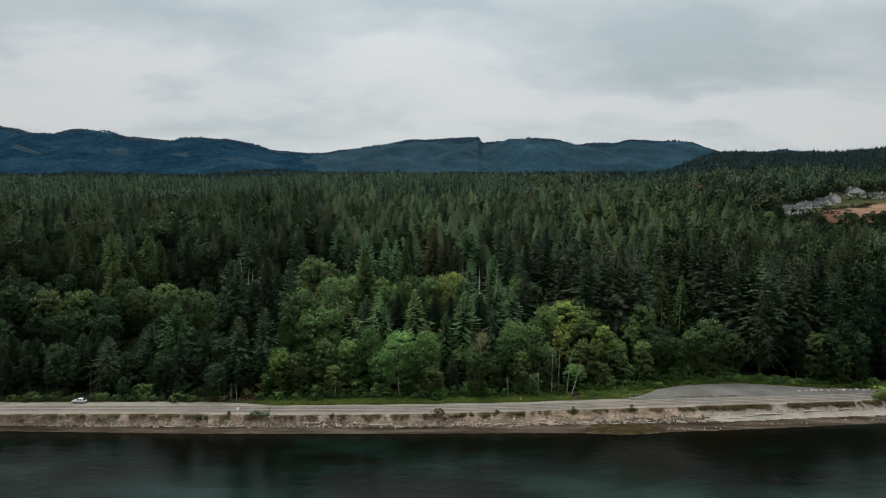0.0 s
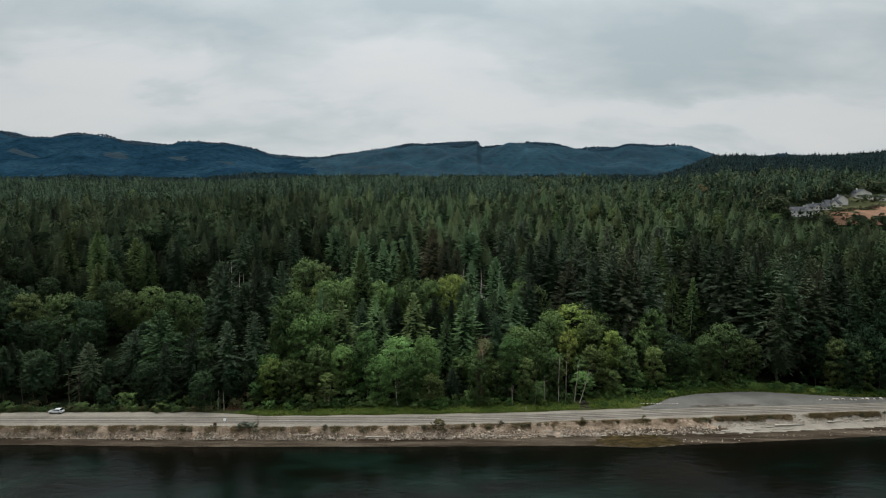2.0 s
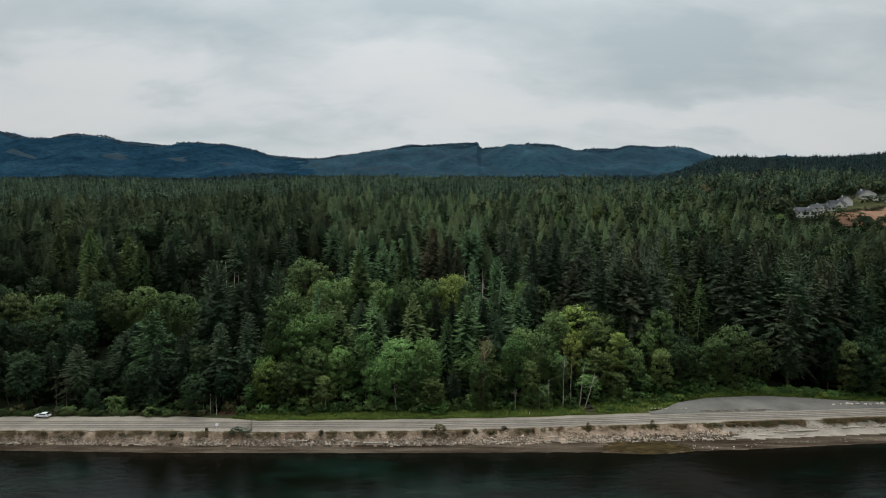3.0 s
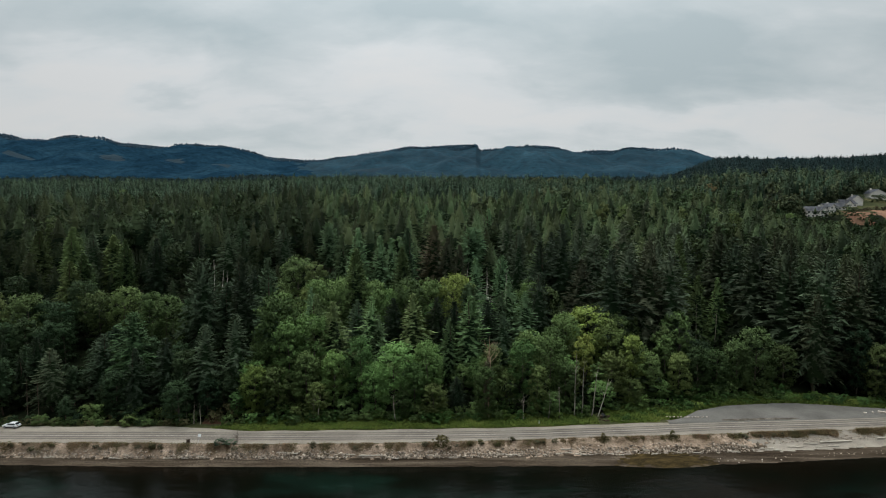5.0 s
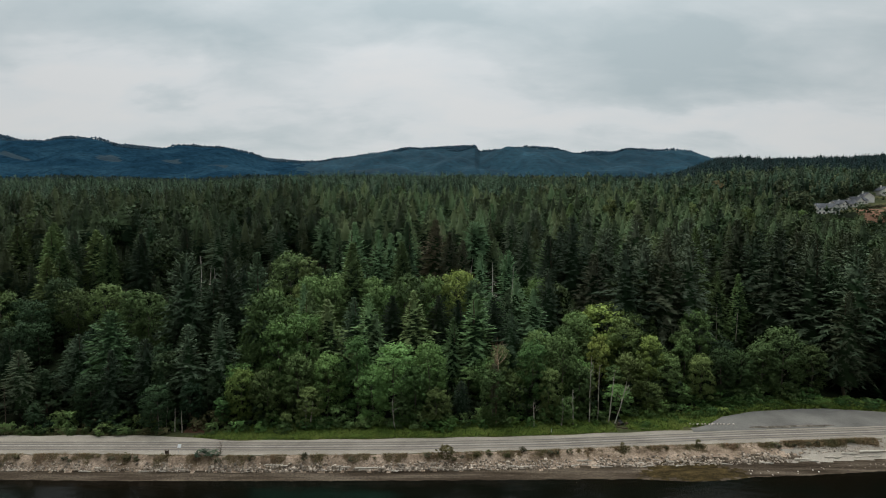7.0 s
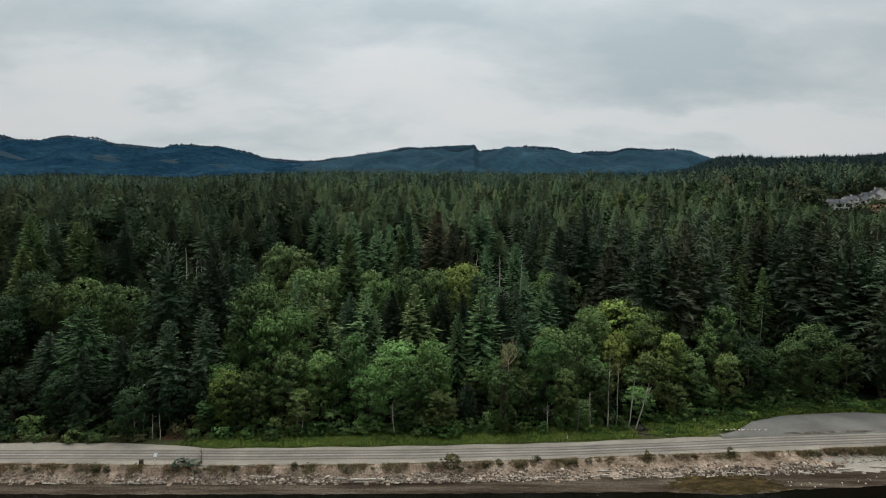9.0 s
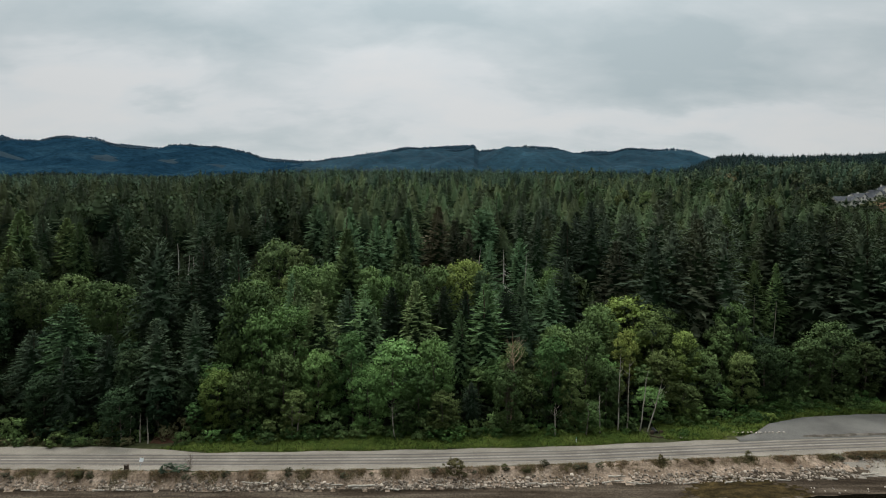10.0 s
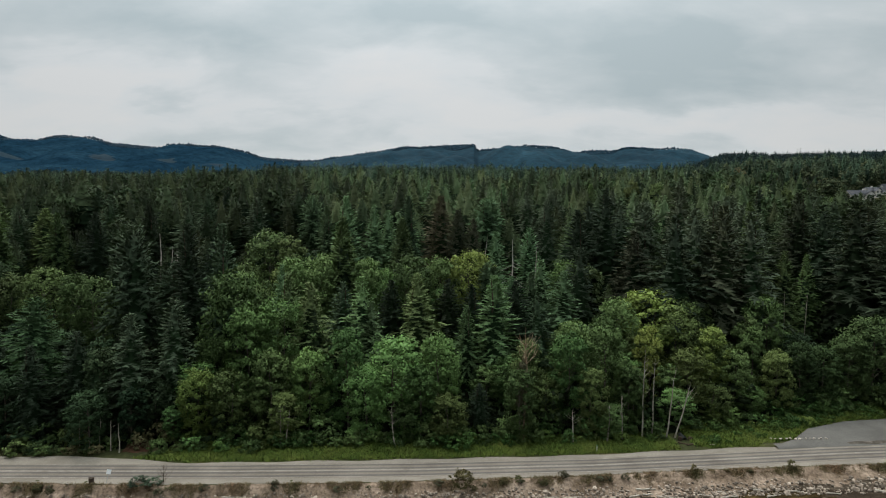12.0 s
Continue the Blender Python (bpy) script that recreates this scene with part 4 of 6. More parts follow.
    fir(52.0, 254, 56.1, None, 0.9, None, "dark green fir with a pointed crown on the slope")
    fir(133.7, 256, 56.5, DARKFIR, 1.2)
    fir(43.3, 258, 56.4, None, 1.0, None, "dark green fir with a pointed crown on the slope")
    fir(30.9, 264, 57.1, None, 0.9, None, "dark green fir with a pointed crown on the slope")
    fir(-28.1, 265, 53.9, None, 0.8, None, "dark green fir with a pointed crown on the slope")
    fir(-22.4, 265, 53.4, None, 0.8, None, "dark green fir with a pointed crown on the slope")
    fir(-35.7, 268, 55.1, None, 0.9, None, "dark green fir with a pointed crown on the slope")
    cedar(-135.6, 270, 52.4, 0.8)
    fir(-43.7, 270, 55.0, None, 0.8, None, "dark green fir with a pointed crown on the slope")
    fir(-15.6, 272, 54.8, None, 0.8, None, "dark green fir with a pointed crown on the slope")
    fir(-153.9, 277, 55.1, DARKFIR, 1.1)
    cedar(-177.5, 278, 55.6, 1.1)
    cedar(-163.4, 278, 55.6, 1.0)
    fir(-108.3, 278, 55.2, None, 1.0, None, "dark green fir with a pointed crown on the slope")
    fir(-97.1, 284, 56.7, DARKFIR, 1.1)
    fir(-73.6, 290, 58.3, DARKFIR, 1.1)
    fir(-53.2, 292, 59.0, None, 0.9, None, "dark green fir with a pointed crown on the slope")
    fir(-132.1, 296, 59.6, None, 1.0, None, "dark green fir with a pointed crown on the slope")
    fir(111.1, 302, 58.9, None, 1.0, None, "dark green fir with a pointed crown on the slope")
    fir(30.8, 307, 61.3, None, 1.0, None, "dark green fir with a pointed crown on the slope")
    lime(-193.3, 310, 62.1, 1.0, None, OLIVE_LEAF, "rounded olive broadleaf tree among the firs")
    fir(-101.0, 312, 62.2, None, 0.9, None, "dark green fir with a pointed crown on the slope")
    fir(-128.3, 314, 62.2, None, 1.0, None, "dark green fir with a pointed crown on the slope")
    fir(42.8, 315, 62.4, None, 0.9, None, "dark green fir with a pointed crown on the slope")
    fir(-148.6, 316, 62.7, None, 1.0, None, "dark green fir with a pointed crown on the slope")
    fir(70.0, 320, 62.4, None, 0.9, None, "dark green fir with a pointed crown on the slope")
    fir(-117.3, 322, 63.3, None, 1.2, None, "dark green fir with a pointed crown on the slope")
    fir(-63.0, 323, 63.9, None, 0.7, None, "dark green fir with a pointed crown on the slope")
    fir(-97.3, 324, 63.9, None, 1.0, None, "dark green fir with a pointed crown on the slope")
    fir(143.4, 336, 63.1, None, 1.1, None, "dark green fir with a pointed crown on the slope")
    fir(24.4, 337, 65.9, None, 0.9, None, "dark green fir with a pointed crown on the slope")
    fir(-228.7, 344, 67.1, None, 1.1, None, "dark green fir with a pointed crown on the slope")
    fir(-189.9, 344, 67.1, None, 1.0, None, "dark green fir with a pointed crown on the slope")
    cedar(67.1, 344, 66.0, 1.0)
    fir(-82.2, 352, 68.4, None, 1.0, None, "dark green fir with a pointed crown on the slope")
    fir(-101.3, 354, 68.4, None, 1.0, None, "dark green fir with a pointed crown on the slope")
    fir(-9.8, 356, 68.6, None, 0.9, None, "dark green fir with a pointed crown on the slope")
    fir(-31.9, 358, 68.6, None, 1.0, None, "dark green fir with a pointed crown on the slope")
    fir(10.6, 358, 69.3, None, 0.9, None, "dark green fir with a pointed crown on the slope")
    fir(-58.5, 358, 69.1, None, 1.0, None, "dark green fir with a pointed crown on the slope")
    maple(169.7, 359, 65.1, ALDER, 1.0, None, "rounded green broadleaf tree among the firs")
    fir(-2.0, 360, 69.3, None, 1.0, None, "dark green fir with a pointed crown on the slope")
    lime(140.8, 364, 67.7, 1.0, None, OLIVE_LEAF, "rounded olive broadleaf tree among the firs")
    lime(109.6, 371, 69.0, 1.0, None, OLIVE_LEAF, "rounded olive broadleaf tree among the firs")
    fir(-41.3, 372, 70.8, None, 0.9, None, "dark green fir with a pointed crown on the slope")
    fir(-18.5, 374, 70.9, None, 1.1, None, "dark green fir with a pointed crown on the slope")
    lime(98.8, 379, 70.5, 1.0, None, OLIVE_LEAF, "rounded olive broadleaf tree among the firs")
    fir(129.6, 389, 72.2, None, 1.0, None, "dark green fir with a pointed crown on the slope")
    fir(57.1, 390, 72.1, None, 1.0, None, "dark green fir with a pointed crown on the slope")
    maple(258.1, 448, 63.5, ALDER, 1.0, None, "rounded green broadleaf tree among the firs")
    lime(237.1, 530, 88.9, 1.3, None, RUST_LEAF, "rounded rusty orange broadleaf tree")
    lime(-358.1, 670, 87.9, 0.9, None, OLIVE_LEAF, "rounded olive broadleaf tree among the firs")


YK = (188, 195, 203, 212, 222, 232, 245, 260, 280)
TOPS = [(-170, curve(YK, (20, 25, 28, 31, 33, 35, 43, 49, 55))), (-110, curve(YK, (18, 21, 23, 25, 30, 34, 42, 49, 54))),
        (-72, curve(YK, (18, 22, 26, 32, 38, 42, 47, 51, 55))), (-35, curve(YK, (18, 21, 24, 25, 30, 38, 47, 53, 57))),
        (0, curve(YK, (18, 21, 23, 25, 29, 37, 45, 50, 55))), (30, curve(YK, (18, 21, 23, 25, 29, 38, 49, 56, 59))),
        (60, curve(YK, (16, 18, 21, 24, 33, 46, 54, 58, 60))), (95, curve(YK, (14, 16, 19, 23, 34, 44, 54, 57, 60))),
        (130, curve(YK, (14, 16, 22, 36, 46, 50, 54, 57, 60))), (170, curve(YK, (14, 19, 26, 38, 46, 50, 54, 57, 60)))]


def canopy(x, y):
    """Height above the sea that tree tops reach there."""
    x, y = np.asarray(x, float), np.asarray(y, float)
    xs = np.array([k for k, _ in TOPS])
    rows = np.array([c(y) for _, c in TOPS])
    i = np.clip(np.searchsorted(xs, np.clip(x, xs[0], xs[-1])) - 1, 0, len(xs) - 2)
    f = np.clip((x - xs[i]) / (xs[i + 1] - xs[i]), 0, 1)
    pick = np.arange(x.size).reshape(x.shape)
    flat = rows.reshape(len(xs), -1)
    near = flat[i.ravel(), pick.ravel()].reshape(x.shape) * (1 - f) + flat[(i + 1).ravel(), pick.ravel()].reshape(x.shape) * f
    g = land_z(x, y)
    far = g + 30 - 14 * smooth(410, 440, y) * smooth(235, 265, x) * (1 - smooth(470, 490, y)) - 7 * smooth(180, 250, x) * smooth(340, 420, y) * (1 - smooth(600, 700, y))
    k = smooth(262, 300, y)
    return near * (1 - k) + far * k


def in_clearing(x, y):
    return (x > 284 + (y - 470) * 1.35) & (y > 464) & (y < 575) & (x < 560)


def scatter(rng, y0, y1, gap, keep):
    """Jittered rows of places over the widening stretch of land in the camera's view."""
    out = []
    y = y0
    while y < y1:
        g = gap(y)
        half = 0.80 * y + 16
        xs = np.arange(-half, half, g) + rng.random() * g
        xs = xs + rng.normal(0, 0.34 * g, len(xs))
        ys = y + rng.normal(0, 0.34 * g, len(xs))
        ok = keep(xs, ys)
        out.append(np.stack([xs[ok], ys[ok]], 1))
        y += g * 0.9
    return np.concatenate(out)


# dark hollows in the wood, placed where gaps look dark from the camera
HOLLOWS = ((-137, 249, 8), (-121, 251, 9), (-88, 264, 8), (-73, 271, 7), (-55, 268, 8), (17, 256, 7), (54, 232, 9), (92, 239, 8), (98, 234, 8), (98, 221, 8), (94, 212, 6), (110, 225, 6), (119, 218, 6), (-106, 245, 6), (-125, 222, 6), (-88, 214, 5))


def in_hollow(x, y):
    return any(abs(x - a) < r and -4 < y - b < 1.6 * r for a, b, r in HOLLOWS)


def leafy_share(x, y):
    """How likely a tree there is a broadleaf one."""
    if -65 < x < 20 and y < 243:
        return 0.85 if y < 212 else 0.6
    if 20 <= x < 85 and y < 222:
        return 0.9
    if x >= 85 and y < 213:
        return 0.8
    if x < -65 and y < 196:
        return 0.35
    if x < -85 and 217 < y < 243:
        return 0.55
    return 0.06


def near_trees():
    special_trees()
    taken = list(PLANTED)
    pts = scatter(RNG, 186, 241, lambda y: 7.0, lambda x, y: (y > forest_y(x) + 1.2) & (np.abs(x) < 24 + 0.78 * y))
    for x, y in pts:
        leafy = RNG.random() < leafy_share(x, y)
        if not leafy and y > 200 and RNG.random() < (0.42 if x > 60 else 0.3 if x < -60 else 0.12):
            continue
        if in_hollow(x, y) or any((x - a) ** 2 + (y - b) ** 2 < (0.85 * r) ** 2 for a, b, r in taken):
            continue
        ground = float(land_z(x, y))
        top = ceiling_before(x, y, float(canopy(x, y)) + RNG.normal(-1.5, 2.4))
        if top < ground + 5:
            plant("leafy", x, y, ground + 5, DARKLEAF, 0.8)
        elif leafy:
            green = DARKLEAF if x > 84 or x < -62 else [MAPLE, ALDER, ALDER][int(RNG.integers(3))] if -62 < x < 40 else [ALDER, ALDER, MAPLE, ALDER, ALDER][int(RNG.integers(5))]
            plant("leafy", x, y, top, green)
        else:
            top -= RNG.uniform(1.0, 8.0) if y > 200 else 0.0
            # firs at the wood's shaded sides get the needle copies darkened for it
            shade_zone = (x < -60 and y < 222) or x > 104
            plant("fir", x, y, top, SHADEFIR if shade_zone else DIMFIR if x < -60 else [FIR, FIR, GREYFIR, GREYFIR, CEDAR][int(RNG.integers(5))], RNG.uniform(0.85, 1.1), None, None, None, y < 206)


def forest_mass(name, rng, pts, shapes, unit, material, label, wide=1.0, extra=None, vary=4.0, tall=0.7, least=6.0):
    """Many trees in one mesh: simple crowns, each with its own turn, height and tone."""
    vs, fs, ts, ns, dark, n = [], [], [], [], [], 0
    tops = canopy(pts[:, 0], pts[:, 1]) if extra is None else extra
    low = least < 2.0
    tops = tops + np.where((pts[:, 1] < 1000) & (not low), 2.6 * rolling(pts[:, 0], pts[:, 1], 37), 0.0)
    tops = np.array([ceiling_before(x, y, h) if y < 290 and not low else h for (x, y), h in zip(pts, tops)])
    gz = land_z(pts[:, 0], pts[:, 1])
    for (x, y), top, z in zip(pts, tops, gz):
        v, f, nv, *core = shapes[int(rng.integers(len(shapes)))]
        dark.append(np.arange(len(f)) < (core[0] if core else 0))
        k = max(least, top - z + (rng.normal(0.3, 2.2) if rng.random() < tall else -vary * rng.uniform(0.6, 2.6))) / unit
        if low:
            k = max(least, (top - z) * rng.uniform(0.6, 1.35)) / unit
        w = wide * k * rng.uniform(0.8, 1.25)
        a = rng.random() * 6.283
        c, s = math.cos(a), math.sin(a)
        vs.append(np.stack([(v[:, 0] * c - v[:, 1] * s) * w + x, (v[:, 0] * s + v[:, 1] * c) * w + y, v[:, 2] * k + z], 1))
        ns.append(np.stack([nv[:, 0] * c - nv[:, 1] * s, nv[:, 0] * s + nv[:, 1] * c, nv[:, 2]], 1))
        fs.append(f + n)
        # random tone, plus light and shade by zone: lit middle, darkened sides
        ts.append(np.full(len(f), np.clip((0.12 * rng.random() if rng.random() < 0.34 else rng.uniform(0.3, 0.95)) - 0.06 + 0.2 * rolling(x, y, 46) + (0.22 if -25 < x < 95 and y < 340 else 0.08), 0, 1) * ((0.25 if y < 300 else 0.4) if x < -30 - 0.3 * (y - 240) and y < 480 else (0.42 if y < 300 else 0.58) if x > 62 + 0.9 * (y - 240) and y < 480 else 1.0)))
        n += len(v)
    me = fast_mesh(name, np.concatenate(vs), np.concatenate(fs), material, np.concatenate(ts), np.concatenate(ns), np.concatenate(dark))
    return tagged(new(name, me), label, "forest", kind="stuff")


def simple_cone(rng, sides, tiers, h=30.0, r=4.6):
    """A far fir: ragged skirts of triangles, one above another."""
    v, f = [], []
    for t in range(tiers):
        z1 = h * (1 - (tiers - 1 - t) / tiers * 0.72)
        z0 = h * (0.34 + 0.54 * t / tiers)
        rr = r * (1 - t / tiers) ** 0.75
        for k in range(sides):
            a = 6.283 * (k + rng.random() * 0.6) / sides
            b = a + 6.283 / sides * 1.2
            q = rr * rng.uniform(0.7, 1.25)
            v.append([(math.cos(a) * q, math.sin(a) * q, z0 + rng.normal(0, 0.9)), (math.cos(b) * q, math.sin(b) * q, z0 + rng.normal(0, 0.9)), (rng.normal(0, 0.3), rng.normal(0, 0.3), z1)])
            f.append((math.cos((a + b) / 2) * 0.8, math.sin((a + b) / 2) * 0.8, 0.55 + rng.normal(0, 0.15)))
    return facing(np.array(v), np.array(f))


def far_fir(rng, r):
    """A fir for the far woods: a slim core with a few ragged sprays."""
    return merged(conifer_tiers(rng, 27.0, r * 0.6, 0.5, 2, 5, 0.7), conifer_crown(rng, 30.0, r, 0.5, 16, 1, 0.62, 0.95, 0.3, 0.62, 0.24))


def with_trunk(crown, start):
    """A bare stem below the crown of a forest fir."""
    v, f, n = crown
    r, top = 0.3, 30.0 * (start + 0.2)
    ring = [(r * math.cos(a), r * math.sin(a)) for a in (0.3, 2.4, 4.5)]
    tris, nrm = [], []
    for i in range(3):
        (x0, y0), (x1, y1) = ring[i], ring[(i + 1) % 3]
        tris += [[(x0, y0, -1), (x1, y1, -1), (x1 * 0.6, y1 * 0.6, top)], [(x0, y0, -1), (x1 * 0.6, y1 * 0.6, top), (x0 * 0.6, y0 * 0.6, top)]]
        nrm += [((x0 + x1), (y0 + y1), 0.05)] * 2
    a = facing(np.array(tris, float), np.array(nrm, float))
    return np.concatenate([v, a[0]]), np.concatenate([f, a[1] + len(v)]), np.concatenate([n, a[2]])


def woods():
    rng = np.random.default_rng(11)
    mid_fir = []
    for rr, st, pw in ((5.8, 0.38, 0.88), (6.6, 0.34, 0.95), (5.4, 0.42, 0.78), (6.2, 0.38, 1.0), (5.6, 0.42, 0.76), (5.2, 0.40, 0.90), (6.8, 0.40, 0.85)):
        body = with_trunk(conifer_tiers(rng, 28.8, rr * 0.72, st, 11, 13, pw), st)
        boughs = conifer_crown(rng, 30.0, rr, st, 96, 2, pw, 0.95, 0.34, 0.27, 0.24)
        # the lower tiers take the bough colour darkened for shade
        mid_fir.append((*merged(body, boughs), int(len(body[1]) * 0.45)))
    mid_leaf = [leaf_crown(rng, 22.0, rr, 0.35, 40, 650, 1.0) for rr in (5.0, 5.8, 6.4)]
    taken = np.array([(a, b) for a, b, _ in PLANTED if b > 232])

    def free(x, y):
        d = ((x[:, None] - taken[:, 0]) ** 2 + (y[:, None] - taken[:, 1]) ** 2).min(1) if len(x) else np.zeros(0)
        return ~in_clearing(x, y) & ~((x > 296) & (y > 452)) & (d > 30) & ~np.array([in_hollow(a, b) for a, b in zip(x, y)], bool)

    slope_fir = []
    for rr, st, pw in ((7.2, 0.34, 0.88), (7.6, 0.36, 0.96), (6.6, 0.36, 0.80), (7.0, 0.38, 0.98)):
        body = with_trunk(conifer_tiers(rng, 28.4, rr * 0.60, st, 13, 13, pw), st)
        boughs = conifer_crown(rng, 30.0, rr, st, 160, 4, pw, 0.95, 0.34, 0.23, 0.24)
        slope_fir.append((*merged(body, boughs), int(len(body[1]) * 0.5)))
    pts = scatter(rng, 240, 300, lambda y: 10.2, lambda x, y: free(x, y) & (rng.random(len(x)) < 0.9))
    leafy = rng.random(len(pts)) < 0.10
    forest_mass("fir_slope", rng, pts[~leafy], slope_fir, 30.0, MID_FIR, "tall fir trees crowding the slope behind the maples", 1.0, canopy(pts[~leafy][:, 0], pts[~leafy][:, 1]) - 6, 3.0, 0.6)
    forest_mass("slope_broadleaf_trees", rng, pts[leafy], [leaf_crown(rng, 22.0, rr, 0.3, 80, 1800, 0.6) for rr in (5.2, 6.0)], 22.0, MID_LEAF, "olive green broadleaf trees on the slope", 0.9, canopy(pts[leafy][:, 0], pts[leafy][:, 1]) - 4)
    pts = scatter(rng, 300, 480, lambda y: 9.8, free)
    leafy = (rng.random(len(pts)) < 0.12) | ((pts[:, 0] > 120) & (pts[:, 1] > 360) & (rng.random(len(pts)) < 0.45)) | ((rolling(pts[:, 0], pts[:, 1], 150) > 0.5) & (rng.random(len(pts)) < 0.4))
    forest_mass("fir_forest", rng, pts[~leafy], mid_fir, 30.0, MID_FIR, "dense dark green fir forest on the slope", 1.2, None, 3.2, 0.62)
    forest_mass("mixed_forest", rng, pts[leafy], mid_leaf, 22.0, MID_LEAF, "rounded green broadleaf trees among the firs", 0.85, canopy(pts[leafy][:, 0], pts[leafy][:, 1]) - 3)
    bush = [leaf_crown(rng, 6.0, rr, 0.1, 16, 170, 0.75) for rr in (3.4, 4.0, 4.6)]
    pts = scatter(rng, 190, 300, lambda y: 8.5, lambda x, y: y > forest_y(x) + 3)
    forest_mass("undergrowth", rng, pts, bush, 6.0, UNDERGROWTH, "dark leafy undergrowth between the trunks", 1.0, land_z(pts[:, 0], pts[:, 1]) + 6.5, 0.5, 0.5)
    pts = scatter(rng, 425, 500, lambda y: 5.4, lambda x, y: (x > 225) & (x < 430) & ((y < 463 - 3.5 * smooth(306, 318, x)) | ~in_clearing(x, y) & (x < 283 + (y - 470) * 1.3)))
    forest_mass("hillside_brush", rng, pts, [leaf_crown(rng, 6.0, rr, 0.06, 20, 700, 0.42) for rr in (3.0, 3.6, 4.2)], 6.0, MID_LEAF, "leafy brush on the steep ground below the houses", 1.0, land_z(pts[:, 0], pts[:, 1]) + 5.0 - 3.0 * smooth(450, 458, pts[:, 1]), 0.5, 0.5)
    far = [far_fir(rng, rr) for rr in (4.2, 4.8, 5.4, 4.5, 5.0, 5.8)]
    far_leaf = [leaf_crown(rng, 20.0, rr, 0.5, 14, 100, 1.6) for rr in (5.5, 6.2, 7.0)]
    low = [simple_cone(rng, 6, 2, 30.0, 8.5) for _ in range(8)]
    pts = scatter(rng, 480, 1000, lambda y: 7.4 + (y - 480) * 0.003, lambda x, y: ~in_clearing(x, y))
    ridge = (pts[:, 0] > 0.30 * pts[:, 1] + 60 * rolling(pts[:, 0], pts[:, 1], 200)) & (pts[:, 1] > 720 + 60 * rolling(pts[:, 0], pts[:, 1], 170))
    forest_mass("ridge_foot_forest", rng, pts[ridge], far, 30.0, RIDGE_FIR, "dark fir forest at the foot of the ridge, tinted blue for haze", 1.05, None, 2.0, 0.6)
    pts = pts[~ridge]
    olive = (pts[:, 0] > 90) & (pts[:, 1] < 900) & (rng.random(len(pts)) < 0.45) | (rolling(pts[:, 0], pts[:, 1], 330) > 0.7) & (rng.random(len(pts)) < 0.5)
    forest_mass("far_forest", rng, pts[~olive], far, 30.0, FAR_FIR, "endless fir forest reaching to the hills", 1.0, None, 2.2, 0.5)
    forest_mass("far_broadleaf_forest", rng, pts[olive], far_leaf, 20.0, FAR_LEAF, "olive broadleaf trees in the distant forest", 0.75, canopy(pts[olive][:, 0], pts[olive][:, 1]) - 5, 1.8, 0.5)
    pts = scatter(rng, 1000, 1560, lambda y: 10.0, lambda x, y: np.ones(len(x), bool))
    seen = pts[:, 0] > 0.24 * pts[:, 1]
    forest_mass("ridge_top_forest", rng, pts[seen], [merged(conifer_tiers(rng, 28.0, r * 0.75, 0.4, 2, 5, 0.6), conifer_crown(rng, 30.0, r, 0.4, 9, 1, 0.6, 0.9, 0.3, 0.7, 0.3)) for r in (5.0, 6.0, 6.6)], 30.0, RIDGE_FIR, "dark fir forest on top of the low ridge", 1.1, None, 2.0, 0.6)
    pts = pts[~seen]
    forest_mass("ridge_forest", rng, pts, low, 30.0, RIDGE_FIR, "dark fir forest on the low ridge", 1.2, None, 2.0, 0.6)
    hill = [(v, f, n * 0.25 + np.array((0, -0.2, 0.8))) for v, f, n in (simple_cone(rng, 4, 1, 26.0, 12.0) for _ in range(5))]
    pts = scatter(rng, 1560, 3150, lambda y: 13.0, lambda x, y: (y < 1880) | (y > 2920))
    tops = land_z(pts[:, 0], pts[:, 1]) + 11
    forest_mass("hill_forest", rng, pts, hill, 26.0, HILL_FIR, "wooded hills on the skyline, coloured blue for haze", 1.25, tops, 1.5, 0.6)


near_trees()
woods()


# ---- road, lot and verge ----
def along(lo, hi, step):
    return np.arange(lo, hi, step)


strip("centre_line", along(-420, 420, 2.0), lambda x: road_y(x) + 0.06, lambda x: road_y(x) + 0.20, 0.108, PAINT, "faded painted centre line on the asphalt", "road line", 1, bench_z)
strip("centre_line_far", along(-420, 420, 2.0), lambda x: road_y(x) - 0.20, lambda x: road_y(x) - 0.06, 0.108, PAINT, "faded painted centre line on the asphalt", "road line", 1, bench_z)
strip("edge_line_sea_side", along(-420, 420, 2.0), lambda x: road_y(x) - 2.66, lambda x: road_y(x) - 2.54, 0.108, PAINT, "faded painted edge line on the asphalt", "road line", 1, bench_z)
strip("edge_line_land_side", along(-420, 420, 2.0), lambda x: road_y(x) + 2.54, lambda x: road_y(x) + 2.66, 0.108, PAINT, "faded painted edge line on the asphalt", "road line", 1, bench_z)


